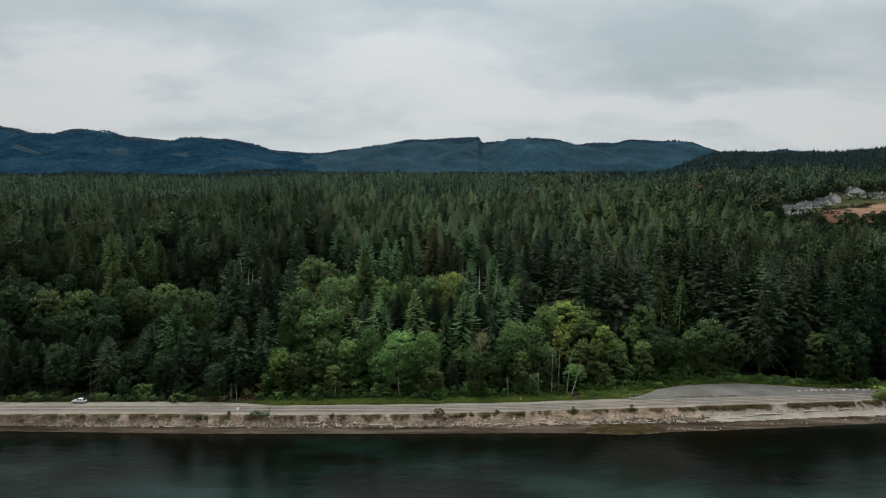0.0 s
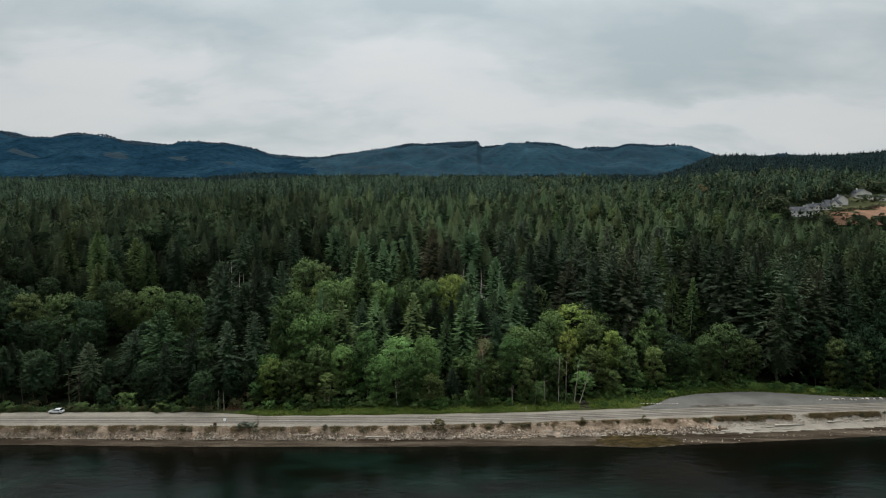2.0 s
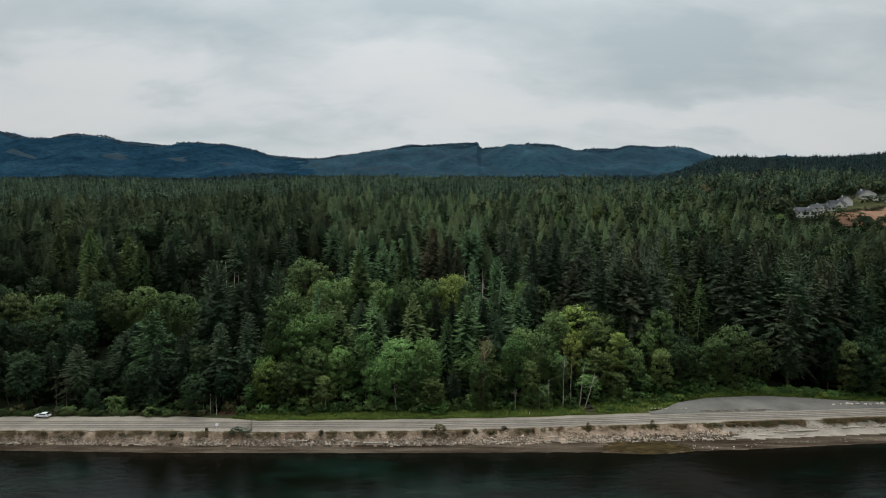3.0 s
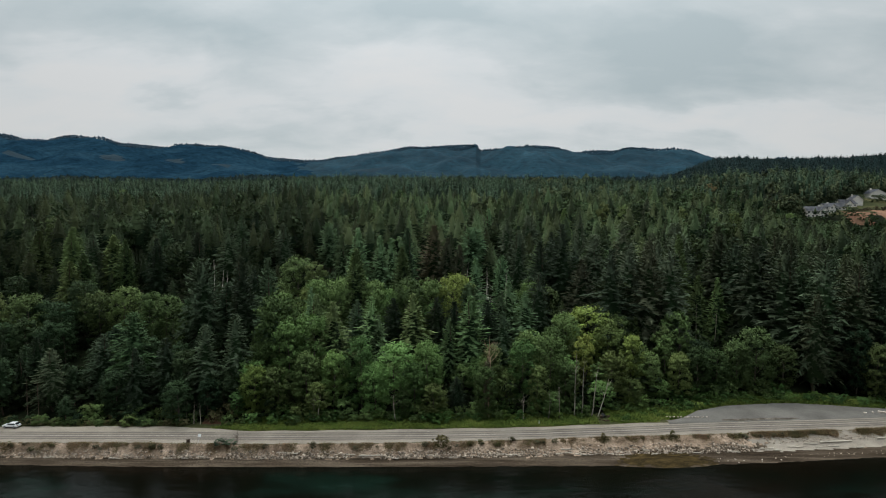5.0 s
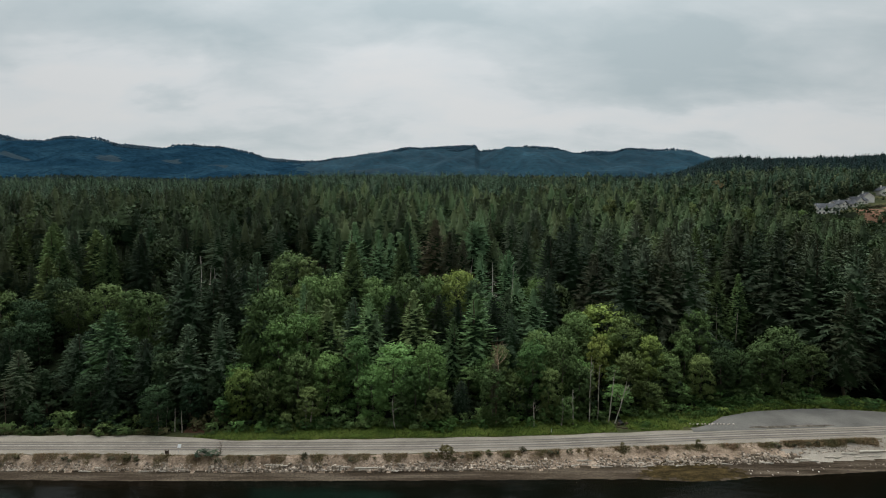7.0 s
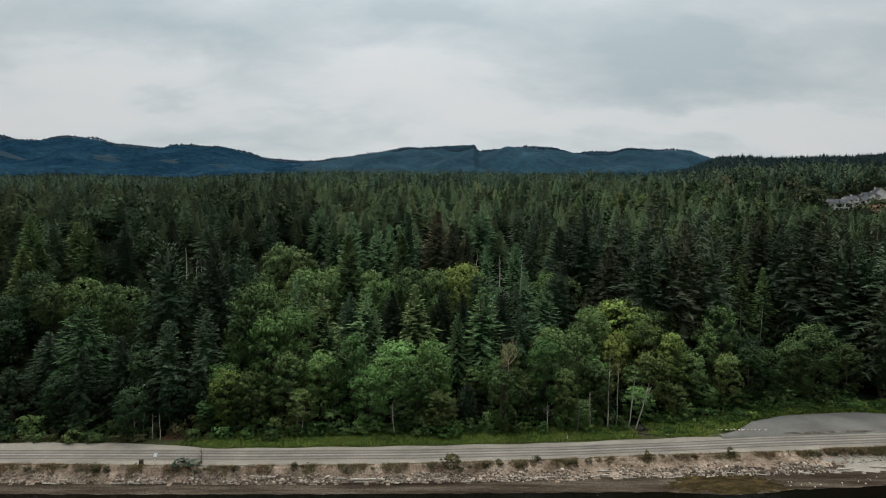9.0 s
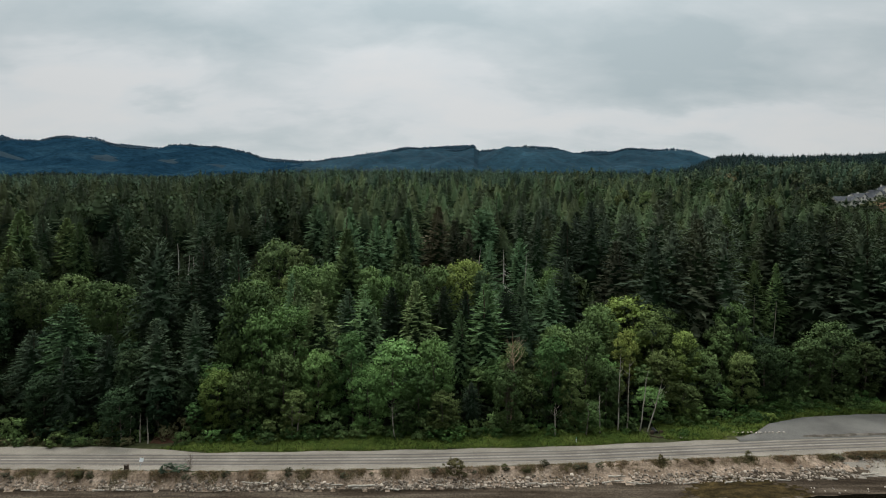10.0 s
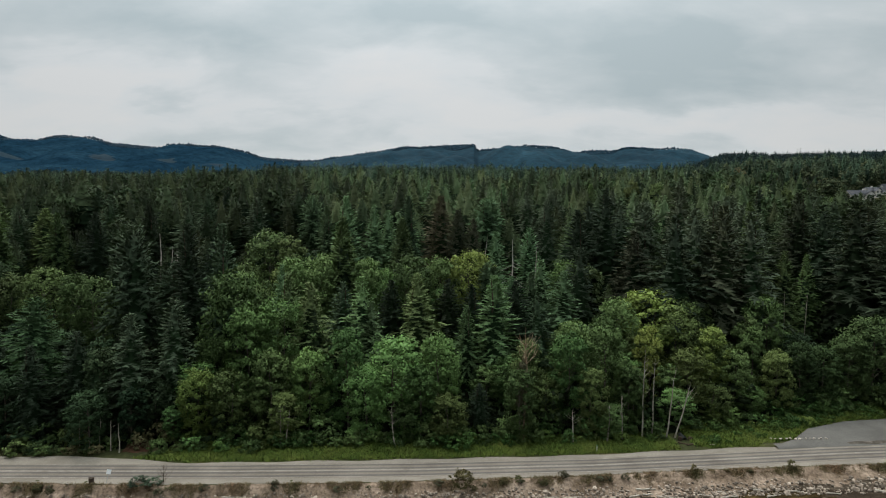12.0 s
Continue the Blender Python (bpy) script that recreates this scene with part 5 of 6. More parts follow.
def build_lot():
    """A half-moon of grey gravel beside the road, with a low berm at its front."""
    xs = along(64, 172, 1.0)
    far = curve((60, 66, 70, 77, 88, 103, 110, 121, 129, 140, 153, 172), (189.0, 189.4, 191.6, 197.6, 201.6, 203.6, 203.8, 202.0, 200.0, 198.5, 197.6, 198.6))
    cross = 8
    k = np.linspace(0, 1, cross + 1)
    lo = road_y(xs) + 3.2
    gx = np.repeat(xs[:, None], cross + 1, 1)
    gy = lo[:, None] * (1 - k) + far(xs)[:, None] * k
    gz = 4.03 + 0.0 * gx + 0.35 * smooth(0, 0.2, k)[None, :] + 0.08 * rolling(gx, gy, 14)
    v = np.stack([gx, gy, gz], -1).reshape(-1, 3)
    me = fast_mesh("gravel_lot", v, grid_faces(cross + 1, len(xs)), LOT)
    me.flip_normals()
    me.polygons.foreach_set("use_smooth", [True] * len(me.polygons))
    tagged(new("gravel_lot", me), "grey gravel pull-out beside the coast road", "parking lot", kind="structure")


build_lot()


def lot_berm():
    """A low ridge of dark soil and pale crusted gravel between the lot and the road."""
    xs = along(76, 106, 0.75)
    k = np.linspace(-1, 1, 7)
    gx = np.repeat(xs[:, None], 7, 1)
    wide = 0.75 * np.clip(1 - np.abs((xs - 91) / 15.5) ** 4, 0.1, 1)
    gy = (road_y(xs) + 4.5)[:, None] + k[None, :] * wide[:, None] + 0.12 * np.sin(gx * 1.3)
    gz = 4.10 + 0.42 * (1 - k[None, :] ** 2) * (0.75 + 0.25 * np.sin(gx * 0.9) * np.sin(gx * 0.37)) * np.clip(wide / 0.75, 0.2, 1)[:, None]
    me = fast_mesh("lot_berm", np.stack([gx, gy, gz], -1).reshape(-1, 3), grid_faces(7, len(xs)), BERM)
    me.flip_normals()
    tagged(new("lot_berm", me), "low dark soil berm between gravel lot and road", "berm", kind="structure")


lot_berm()


def grass_mass(name, rng, places, height, material, label, lean=0.5):
    """Tufts of pointed blades."""
    n = len(places)
    z = land_z(places[:, 0], places[:, 1])
    vs = []
    for _ in range(6):
        a = rng.random(n) * 6.283
        h = height * rng.uniform(0.5, 1.3, n)
        w = height * 0.15
        base = np.stack([places[:, 0] + rng.normal(0, 0.25, n), places[:, 1] + rng.normal(0, 0.25, n), z], 1)
        d = np.stack([np.cos(a), np.sin(a), 0 * a], 1)
        tip = base + np.stack([rng.normal(0, lean, n) * h, rng.normal(0, lean, n) * h, h], 1)
        vs.append(np.stack([base - d * w, base + d * w, tip], 1))
    tris = np.concatenate(vs, 0)
    v, f, nv = facing(tris, np.array((0, -0.3, 0.95)) + rng.normal(0, 0.25, (len(tris), 3)))
    t = np.tile(np.clip(0.5 + 0.5 * rolling(places[:, 0], places[:, 1], 17) + rng.normal(0, 0.15, n), 0, 1), 6)
    return tagged(new(name, fast_mesh(name, v, f, material, t, nv)), label, "grass", kind="stuff")


def verge():
    rng = np.random.default_rng(21)
    x = rng.uniform(-70, 62, 16000)
    k = rng.random(16000)
    y = edge_y(x) + 0.4 + k * (forest_y(x) + 3 - edge_y(x))
    ok = (x > -66 + 10 * k) & ~((x > 44) & (x < 50))
    grass_mass("verge_grass", rng, np.stack([x, y], 1)[ok], 0.55, GRASS, "green unmown grass verge between road and forest")
    x = rng.uniform(48, 172, 14000)
    lot_far = np.interp(x, (48, 60, 69, 77, 88, 103, 110, 121, 129, 140, 153, 172), (188.5, 189.8, 191.2, 197.8, 201.8, 203.8, 204, 202.2, 200.2, 198.7, 197.8, 198.8))
    y = lot_far + 0.3 + rng.random(14000) * (np.maximum(forest_y(x) + 3, lot_far + 2) - lot_far)
    grass_mass("lot_grass", rng, np.stack([x, y], 1), 0.75, GRASS, "rank bright green growth behind the gravel lot")
    x = rng.uniform(-170, 180, 17000)
    reach = np.clip(0.75 + 1.2 * rolling(x, x * 0, 19) + 0.9 * rolling(x, x * 0, 6) + rng.normal(0, 0.35, 17000), 0, 2.6)
    ok = (reach > 0.7) & (rng.random(17000) < 0.5) & (rolling(x, x * 0 + 3, 15) + 0.6 * rolling(x, x * 0, 5) > -0.05)
    y = bank_y(x) + 0.45 - rng.random(17000) * reach * 1.2
    grass_mass("bank_grass", rng, np.stack([x, y], 1)[ok], 0.30, DRYGRASS, "dry olive and rusty grass along the bank top")
    x = rng.uniform(-170, 120, 26000)
    clump = rolling(x, x * 0 + 5, 9) + 0.7 * rolling(x, x * 0 + 9, 4)
    reach = np.clip(0.5 + 1.3 * clump + rng.normal(0, 0.4, 26000), 0, 3.4)
    y = bank_y(x) + 0.2 - rng.random(26000) * reach
    ok = clump + rng.normal(0, 0.22, 26000) > 0.12
    grass_mass("bank_weeds", rng, np.stack([x, y], 1)[ok], 0.30, BANKWEED, "olive and rust-brown weeds hanging over the bank")
    x = rng.uniform(84, 178, 7000)
    y = bank_y(x) + 0.5 - rng.random(7000) * np.clip(1.2 + 0.9 * rolling(x, x * 0, 13), 0.2, 2.4)
    ok = rolling(x, x * 0, 31) > -0.45
    grass_mass("bank_sedge", rng, np.stack([x, y], 1)[ok], 0.5, DRYGRASS, "dark green sedge along the edge of the bank")


verge()

# red soil showing in a steep cut at the wood's edge
def soil_cut():
    rng = np.random.default_rng(5)
    gx, k = np.meshgrid(np.linspace(-70.0, -64.2, 12), np.linspace(0, 1, 8))
    gy = 187.2 + 2.6 * k + 0.25 * np.sin(gx * 1.7) + rng.normal(0, 0.08, k.shape)
    gz = land_z(gx, gy) + 0.05 + 1.7 * k ** 1.3 * np.clip(1.15 - np.abs(gx + 67.2) / 3.0, 0.05, 1) + rng.normal(0, 0.06, k.shape) * k
    me = fast_mesh("soil_cut", np.stack([gx, gy, gz], -1).reshape(-1, 3), grid_faces(12, 8), REDSOIL)
    tagged(new("soil_cut", me), "bare red-brown soil cut at the forest edge", "soil", kind="structure")


soil_cut()

# ---- shrubs ----
SHRUB_MESHES = [crown_mesh(*leaf_crown(RNG, 2.4, 1.8, 0.05, 40, 1150, 0.19), SHRUB) for _ in range(4)]


def shrub(x, y, size, material, label, wide=1.0, group="shrubs at the forest edge", lift=0.0):
    ob = new("shrub", SHRUB_MESHES[int(RNG.integers(4))])
    ob.matrix_basis = pose(x, y, float(land_z(x, y)) - 0.15 * size + lift, 0, 0, float(RNG.random() * 360)) @ Matrix.Diagonal((size * wide, size * wide, size, 1))
    ob.material_slots[0].link = "OBJECT"
    ob.material_slots[0].material = material
    return tagged(ob, label, "shrub", group)


def shrubs():
    x = -186.0
    while x < 188:
        for row in range(1 if abs(x) > 110 else 2):
            px, py = x + RNG.normal(0, 0.8), float(forest_y(x)) + (0.6 if row == 0 else 3.2) + RNG.normal(0, 1.1)
            if 44 < px < 50 or (-77 < px < -65 and row == 0):
                continue
            left = px < -60
            mat = [SHRUB, ALDER, MAPLE, ALDER][int(RNG.integers(4))] if not left else [ALDER, DARKLEAF, OLIVE, ALDER][int(RNG.integers(4))]
            shrub(px, py, RNG.uniform(0.45, 1.35) * (1.0 if row == 0 else 1.7), mat, "low leafy green shrub at the forest edge", RNG.uniform(0.9, 1.3))
        x += 3.0
    for px in np.arange(-186, -72, 1.9):
        py = float(edge_y(px)) + 1.3 + RNG.normal(0, 0.3)
        shrub(px + RNG.normal(0, 0.4), py, RNG.uniform(0.5, 1.05), [OLIVE_LEAF, ALDER, OLIVE, OLIVE_LEAF][int(RNG.integers(4))], "olive leafy shrub crowding the road edge", RNG.uniform(0.9, 1.2))
    for _ in range(40):
        px = RNG.uniform(54, 165)
        a = float(np.interp(px, (54, 68, 88, 110, 129, 153, 172), (191, 194.5, 202.6, 204.6, 201, 198.5, 199.5)))
        shrub(px, RNG.uniform(a + 0.6, max(a + 1.2, float(forest_y(px)))), RNG.uniform(0.5, 1.0), [SHRUB, SHRUB, LIME, MAPLE][int(RNG.integers(4))], "bright green bramble behind the gravel lot", 1.2)
    rng = np.random.default_rng(47)
    px = rng.uniform(50, 100, 130)
    lo = np.interp(px, (48, 58, 68, 88, 110), (187.2, 190.2, 195.0, 203.0, 205.0))
    py = lo + rng.random(130) * np.maximum(1.0, forest_y(px) + 1.0 - lo)
    pts = np.stack([px, py], 1)
    forest_mass("brambles", rng, pts, [leaf_crown(rng, 2.0, r, 0.0, 24, 420, 0.26) for r in (1.3, 1.6, 1.9)], 2.0, BRAMBLE, "leafy green brambles on the verge below the maples", 1.0, land_z(px, py) + 1.1, 0.2, 0.5, 0.7)
    for _ in range(60):
        px = RNG.uniform(-160, 165)
        shrub(px, float(bank_y(px)) - 0.45 + RNG.normal(0, 0.35), RNG.uniform(0.2, 0.42), [OLIVE, OLIVE, RUST, RUST][int(RNG.integers(4))], "low dry shrub on top of the bank", 1.5, "shrubs on the bank")
    shrub(-1.6, 174.2, 1.25, OLIVE, "round olive bush standing alone on the bank", 1.0, "shrubs on the bank")
    shrub(42.3, 177.6, 0.8, OLIVE, "upright green bush on the bank top", 0.6, "shrubs on the bank")
    shrub(61.5, 179.0, 0.8, OLIVE, "upright green bush on the bank top", 0.6, "shrubs on the bank")
    shrub(-59.5, 174.0, 0.55, TEAL, "dark green ivy clump on the bank", 2.0, "shrubs on the bank")
    shrub(-57.0, 173.9, 0.5, TEAL, "dark green ivy clump on the bank", 1.8, "shrubs on the bank")
    for px, py, sz in ((151, 188.5, 1.9), (154, 189.5, 1.6), (157, 188.6, 1.5), (148.5, 187.2, 1.0)):
        shrub(px, py, sz, LIME, "leafy yellow-green bush beside the beach", 1.1, "bushes by the beach")


shrubs()


# ---- bare and dead trees ----
def bare_tree(name, x, y, top, radius, limbs, material, label, lean=0.0, reach=2.5, up=0.5, low=0.3, base=None, turn=0.0, blunt=0.06):
    z = float(land_z(x, y)) if base is None else base
    me = trunk_mesh(name, RNG, top - z, radius, limbs, material, lean, low, reach, up, blunt)
    ob = new(name, me)
    ob.matrix_basis = pose(x, y, z, 0, 0, turn)
    return tagged(ob, label, "dead tree", "bare trunks in the wood")


bare_tree("snag", -86.5, 240, 46.2, 0.30, 2, SNAG, "broken silver-grey dead trunk above the canopy", 0, 2.0, 0.2, 0.85, None, 0, 0.35)
bare_tree("snag", -83.5, 240.5, 42.5, 0.22, 6, SNAG, "broken silver-grey dead trunk above the canopy", 0.01, 4.0, -0.1, 0.75, None, 0, 0.2)
bare_tree("snag", -81.0, 239, 42.0, 0.2, 5, SNAG, "broken silver-grey dead trunk above the canopy", 0.02, 5.0, -0.1, 0.75, None, 0, 0.2)
bare_tree("snag", 14.6, 231.5, 45, 0.36, 22, SNAG, "pale dead fir with drooping bare branches", 0, 9.0, -0.35, 0.55)
bare_tree("snag", 8.5, 240, 46, 0.24, 6, SNAG, "pale dead trunk among green crowns", 0, 3.0, -0.2, 0.7)
bare_tree("snag", 22.5, 238, 44, 0.22, 5, SNAG, "pale dead trunk among green crowns", 0, 3.0, -0.2, 0.7)
bare_tree("dead_tree", 12.4, 192.0, 28.5, 0.24, 30, DEADWOOD, "half-dead tree with bare forking branches", 0, 8.0, 0.9, 0.66)
plant("leafy", 12.3, 192.6, 22.0, RUST, 0.45, 3, "withered tree with brown leaves", "withered_tree")
for px, py, top, ln in ((38.2, 194.5, 24, 0.0), (40.6, 195.5, 21, 0.03), (43.2, 194.2, 20, 0.12), (45.2, 194.6, 17, 0.22), (33.5, 193, 14, -0.04), (-14.5, 190.5, 13, -0.10), (-38.5, 190.4, 13, 0.03), (-37.3, 190.4, 12, 0.10), (30.0, 192.6, 12, 0.02), (22.5, 191.6, 12, 0.0), (89.5, 229, 32, 0.0), (99.5, 235, 30, 0.0)):
    bare_tree("pale_trunk", px, py - 1.0, top, 0.16, 6, PALE_BARK, "slender pale alder trunk with bare twigs", ln, 3.5, 0.7, 0.45)
for px in (-70.4, -72.6, -74.9, -76.3, -79.0):
    bare_tree("pale_trunk", px, 187.9 + 0.6 * math.sin(px), 9.6 + 1.3 * math.sin(px * 3), 0.13 if px > -73 else 0.08, 3, PALE_BARK, "pale bare trunk at the forest edge", 0.03 * math.sin(px * 5), 2.0, 0.4, 0.5)
for px, py in ((-122.0, 189.0), (-119.0, 189.4), (-137.0, 188.8)):
    bare_tree("pale_trunk", px, py + 1.5, 17, 0.13, 8, BARK, "pale bare trunk at the forest edge", 0.0, 3.5, -0.1, 0.25)
bare_tree("twiggy_shrub", -55.2, 174.6, 7.0, 0.07, 30, TIMBER, "leafless grey twiggy shrub on the bank", 0.05, 2.2, 0.9, 0.05)


# ---- beach: rocks and driftwood ----
def rock_mesh(rng):
    bm = bmesh.new()
    bmesh.ops.create_icosphere(bm, subdivisions=1, radius=0.5)
    sq = rng.uniform(0.65, 1.25, 3)
    for v in bm.verts:
        v.co = Vector([c * k for c, k in zip(v.co, sq)]) * float(rng.uniform(0.78, 1.18))
        v.co.z *= 0.75
    me = bpy.data.meshes.new("rock")
    bm.to_mesh(me)
    bm.free()
    me.materials.append(ROCK)
    return me


ROCKS = [rock_mesh(RNG) for _ in range(9)]


def rock(parent, x, y, size, z=None):
    ob = new("rock", ROCKS[int(RNG.integers(len(ROCKS)))])
    ob.parent = parent
    zz = float(land_z(x, y)) if z is None else z
    a = RNG.random(3) * 360
    ob.matrix_basis = pose(x, y, zz + size * 0.12, a[0] * 0.1, a[1] * 0.1, a[2]) @ Matrix.Diagonal((size, size, size, 1))
    return ob


def riprap():
    bank = tagged(new("riprap_bank"), "bank of broken pale grey rocks below the road", "rock bank", kind="structure")
    n = 0
    while n < 300:
        x = RNG.uniform(-75, 84)
        if math.sin(x * 0.35) + math.sin(x * 0.13 + 1) < -1.1:
            continue
        s, b = float(shore_y(x)), float(bank_y(x))
        rock(bank, x, s + (b - s) * RNG.triangular(0.46, 0.56, 0.82), RNG.uniform(0.45, 1.0))
        n += 1
    vs, fs, k = [], [], 0
    base = [(np.array([v.co[:] for v in me.vertices]), np.array([p.vertices[:] for p in me.polygons])) for me in ROCKS]
    for _ in range(5600):
        x = RNG.uniform(-170, 176)
        s, b = float(shore_y(x)), float(bank_y(x))
        lvl = RNG.triangular(0.44, 0.54, 0.82) if x < 86 else (RNG.uniform(0.1, 0.3) if RNG.random() < 0.12 else RNG.uniform(0.7, 0.88))
        if math.sin(x * 0.35) + math.sin(x * 0.13 + 1) < -1.0 and RNG.random() < 0.7:
            continue
        y = s + (b - s) * lvl
        sz = RNG.uniform(0.2, 0.6) * (1.0 if x < 86 else 0.7)
        v, f = base[int(RNG.integers(len(base)))]
        a = RNG.random() * 6.283
        c, q = math.cos(a), math.sin(a)
        vs.append(np.stack([(v[:, 0] * c - v[:, 1] * q) * sz + x, (v[:, 0] * q + v[:, 1] * c) * sz + y, v[:, 2] * sz + float(land_z(x, y)) + 0.1 * sz], 1))
        fs.append(f + k)
        k += len(v)
    ob = tagged(new("rubble", fast_mesh("rubble", np.concatenate(vs), np.concatenate(fs), ROCK)), "small broken stones scattered over the beach", "stones", kind="stuff")
    return ob


riprap()


def boulder_row(name, places, size, label):
    for x, y in places:
        ob = new("boulder", ROCKS[int(RNG.integers(len(ROCKS)))])
        s = size * RNG.uniform(0.75, 1.25)
        z = 4.4 if y > float(edge_y(x)) - 2 else float(land_z(x, y))
        ob.matrix_basis = pose(x, y, z + 0.2 * s, 0, 0, RNG.random() * 360) @ Matrix.Diagonal((s * 1.2, s, s, 1))
        ob.material_slots[0].link = "OBJECT"
        ob.material_slots[0].material = PALE_ROCK
        tagged(ob, label, "boulder", name)


boulder_row("boulders beside the lot", [(65.0 + 0.85 * i + RNG.normal(0, 0.15), 191.6 + RNG.normal(0, 0.12)) for i in range(15)], 0.55, "pale boulder in a row along the lot")
boulder_row("boulders beside the lot", [(126 + 2.1 * i + RNG.normal(0, 0.5), 195.2 + 0.05 * i + RNG.normal(0, 0.2)) for i in range(13)], 1.0, "pale boulder in a row along the lot")
boulder_row("stones at the waterline", [(70 + RNG.uniform(0, 18), 171.0 + RNG.uniform(0, 2.2)) for i in range(12)], 0.38, "small pale stone lying at the waterline")


boulder_row("stones in the shallows", [(-14.4, 167.1), (-15.4, 165.1), (-9.0, 161.8), (7.2, 166.4), (9.4, 165.3), (28.6, 168.1), (26.0, 163.6), (8.8, 158.7), (-8.2, 166.5), (57.7, 164.9)], 0.45, "small pale stone standing out of the shallow water")


def log(x, y, length, radius, turn, tilt=0.0, label="bleached driftwood log on the beach"):
    n = 6
    path = [(length * (i / n - 0.5), 0.05 * math.sin(i * 1.7 + x), 0.04 * math.sin(i * 2.1)) for i in range(n + 1)]
    verts, faces = [], []
    for i, p in enumerate(path):
        r = radius * (1.15 - 0.5 * i / n)
        for k in range(8):
            a = 6.2832 * k / 8
            verts.append((p[0], p[1] + r * math.cos(a), p[2] + r * math.sin(a)))
        if i:
            for k in range(8):
                faces.append(((i - 1) * 8 + k, (i - 1) * 8 + (k + 1) % 8, i * 8 + (k + 1) % 8, i * 8 + k))
    faces += [tuple(range(7, -1, -1)), tuple(range(n * 8, n * 8 + 8))]
    ob = mesh_object("driftwood_log", verts, faces, DRIFT)
    ob.matrix_basis = pose(x, y, float(land_z(x, y)) + radius * 0.75, 0, tilt, turn)
    return tagged(ob, label, "log", "driftwood on the beach")


log(-19.5, 171.9, 6.5, 0.22, 3)
log(-25.5, 172.0, 3.5, 0.16, -4)
log(-41.5, 172.1, 5.5, 0.18, -6)
log(14.5, 172.9, 4.5, 0.16, -12)
log(18.5, 173.0, 3.6, 0.16, 10)
log(32.0, 174.6, 3.6, 0.16, 2)
log(106.5, 179.4, 9.5, 0.26, 5)
log(122.0, 181.3, 6.0, 0.22, 8)
log(99.0, 178.5, 4.0, 0.18, -2)
log(134.0, 182.6, 5.0, 0.2, 12)
log(86.0, 176.6, 4.0, 0.18, 6)
log(76.5, 175.2, 3.0, 0.2, -14)
for i in range(60):
    px = RNG.uniform(-150, 165)
    log(px, float(shore_y(px)) + (float(bank_y(px)) - float(shore_y(px))) * RNG.uniform(0.46, 0.6), RNG.uniform(1.2, 3.6), RNG.uniform(0.08, 0.16), RNG.normal(0, 14))


# ---- things along the road ----
def box(bm, x0, x1, y0, y1, z0, z1, bevel=0.0):
    made = bmesh.ops.create_cube(bm, size=1.0)["verts"]
    for v in made:
        v.co = Vector((x0 + (v.co.x + 0.5) * (x1 - x0), y0 + (v.co.y + 0.5) * (y1 - y0), z0 + (v.co.z + 0.5) * (z1 - z0)))
    if bevel:
        edges = list({e for v in made for e in v.link_edges})
        bmesh.ops.bevel(bm, geom=edges, offset=bevel, segments=2, affect="EDGES")
    return made


def part(name, bm, material, parent, label=""):
    me = bpy.data.meshes.new(name)
    bm.to_mesh(me)
    bm.free()
    me.materials.append(material)
    ob = new(name, me)
    ob.parent = parent
    if label:
        tagged(ob, label)
    return ob


def profile(points, y0, y1, bevel=0.04):
    """A side outline drawn across from y0 to y1."""
    bm = bmesh.new()
    a = [bm.verts.new((x, y0, z)) for x, z in points]
    b = [bm.verts.new((x, y1, z)) for x, z in points]
    n = len(points)
    bm.faces.new(a)
    bm.faces.new(b[::-1])
    for i in range(n):
        bm.faces.new((a[i], b[i], b[(i + 1) % n], a[(i + 1) % n]))
    bmesh.ops.recalc_face_normals(bm, faces=bm.faces)
    bmesh.ops.bevel(bm, geom=list(bm.edges), offset=bevel, segments=2, affect="EDGES")
    return bm


def cylinder(radius, depth, segments=20):
    bm = bmesh.new()
    bmesh.ops.create_cone(bm, cap_ends=True, segments=segments, radius1=radius, radius2=radius, depth=depth)
    bmesh.ops.rotate(bm, verts=bm.verts, cent=(0, 0, 0), matrix=Matrix.Rotation(radians(90), 3, "X"))
    return bm


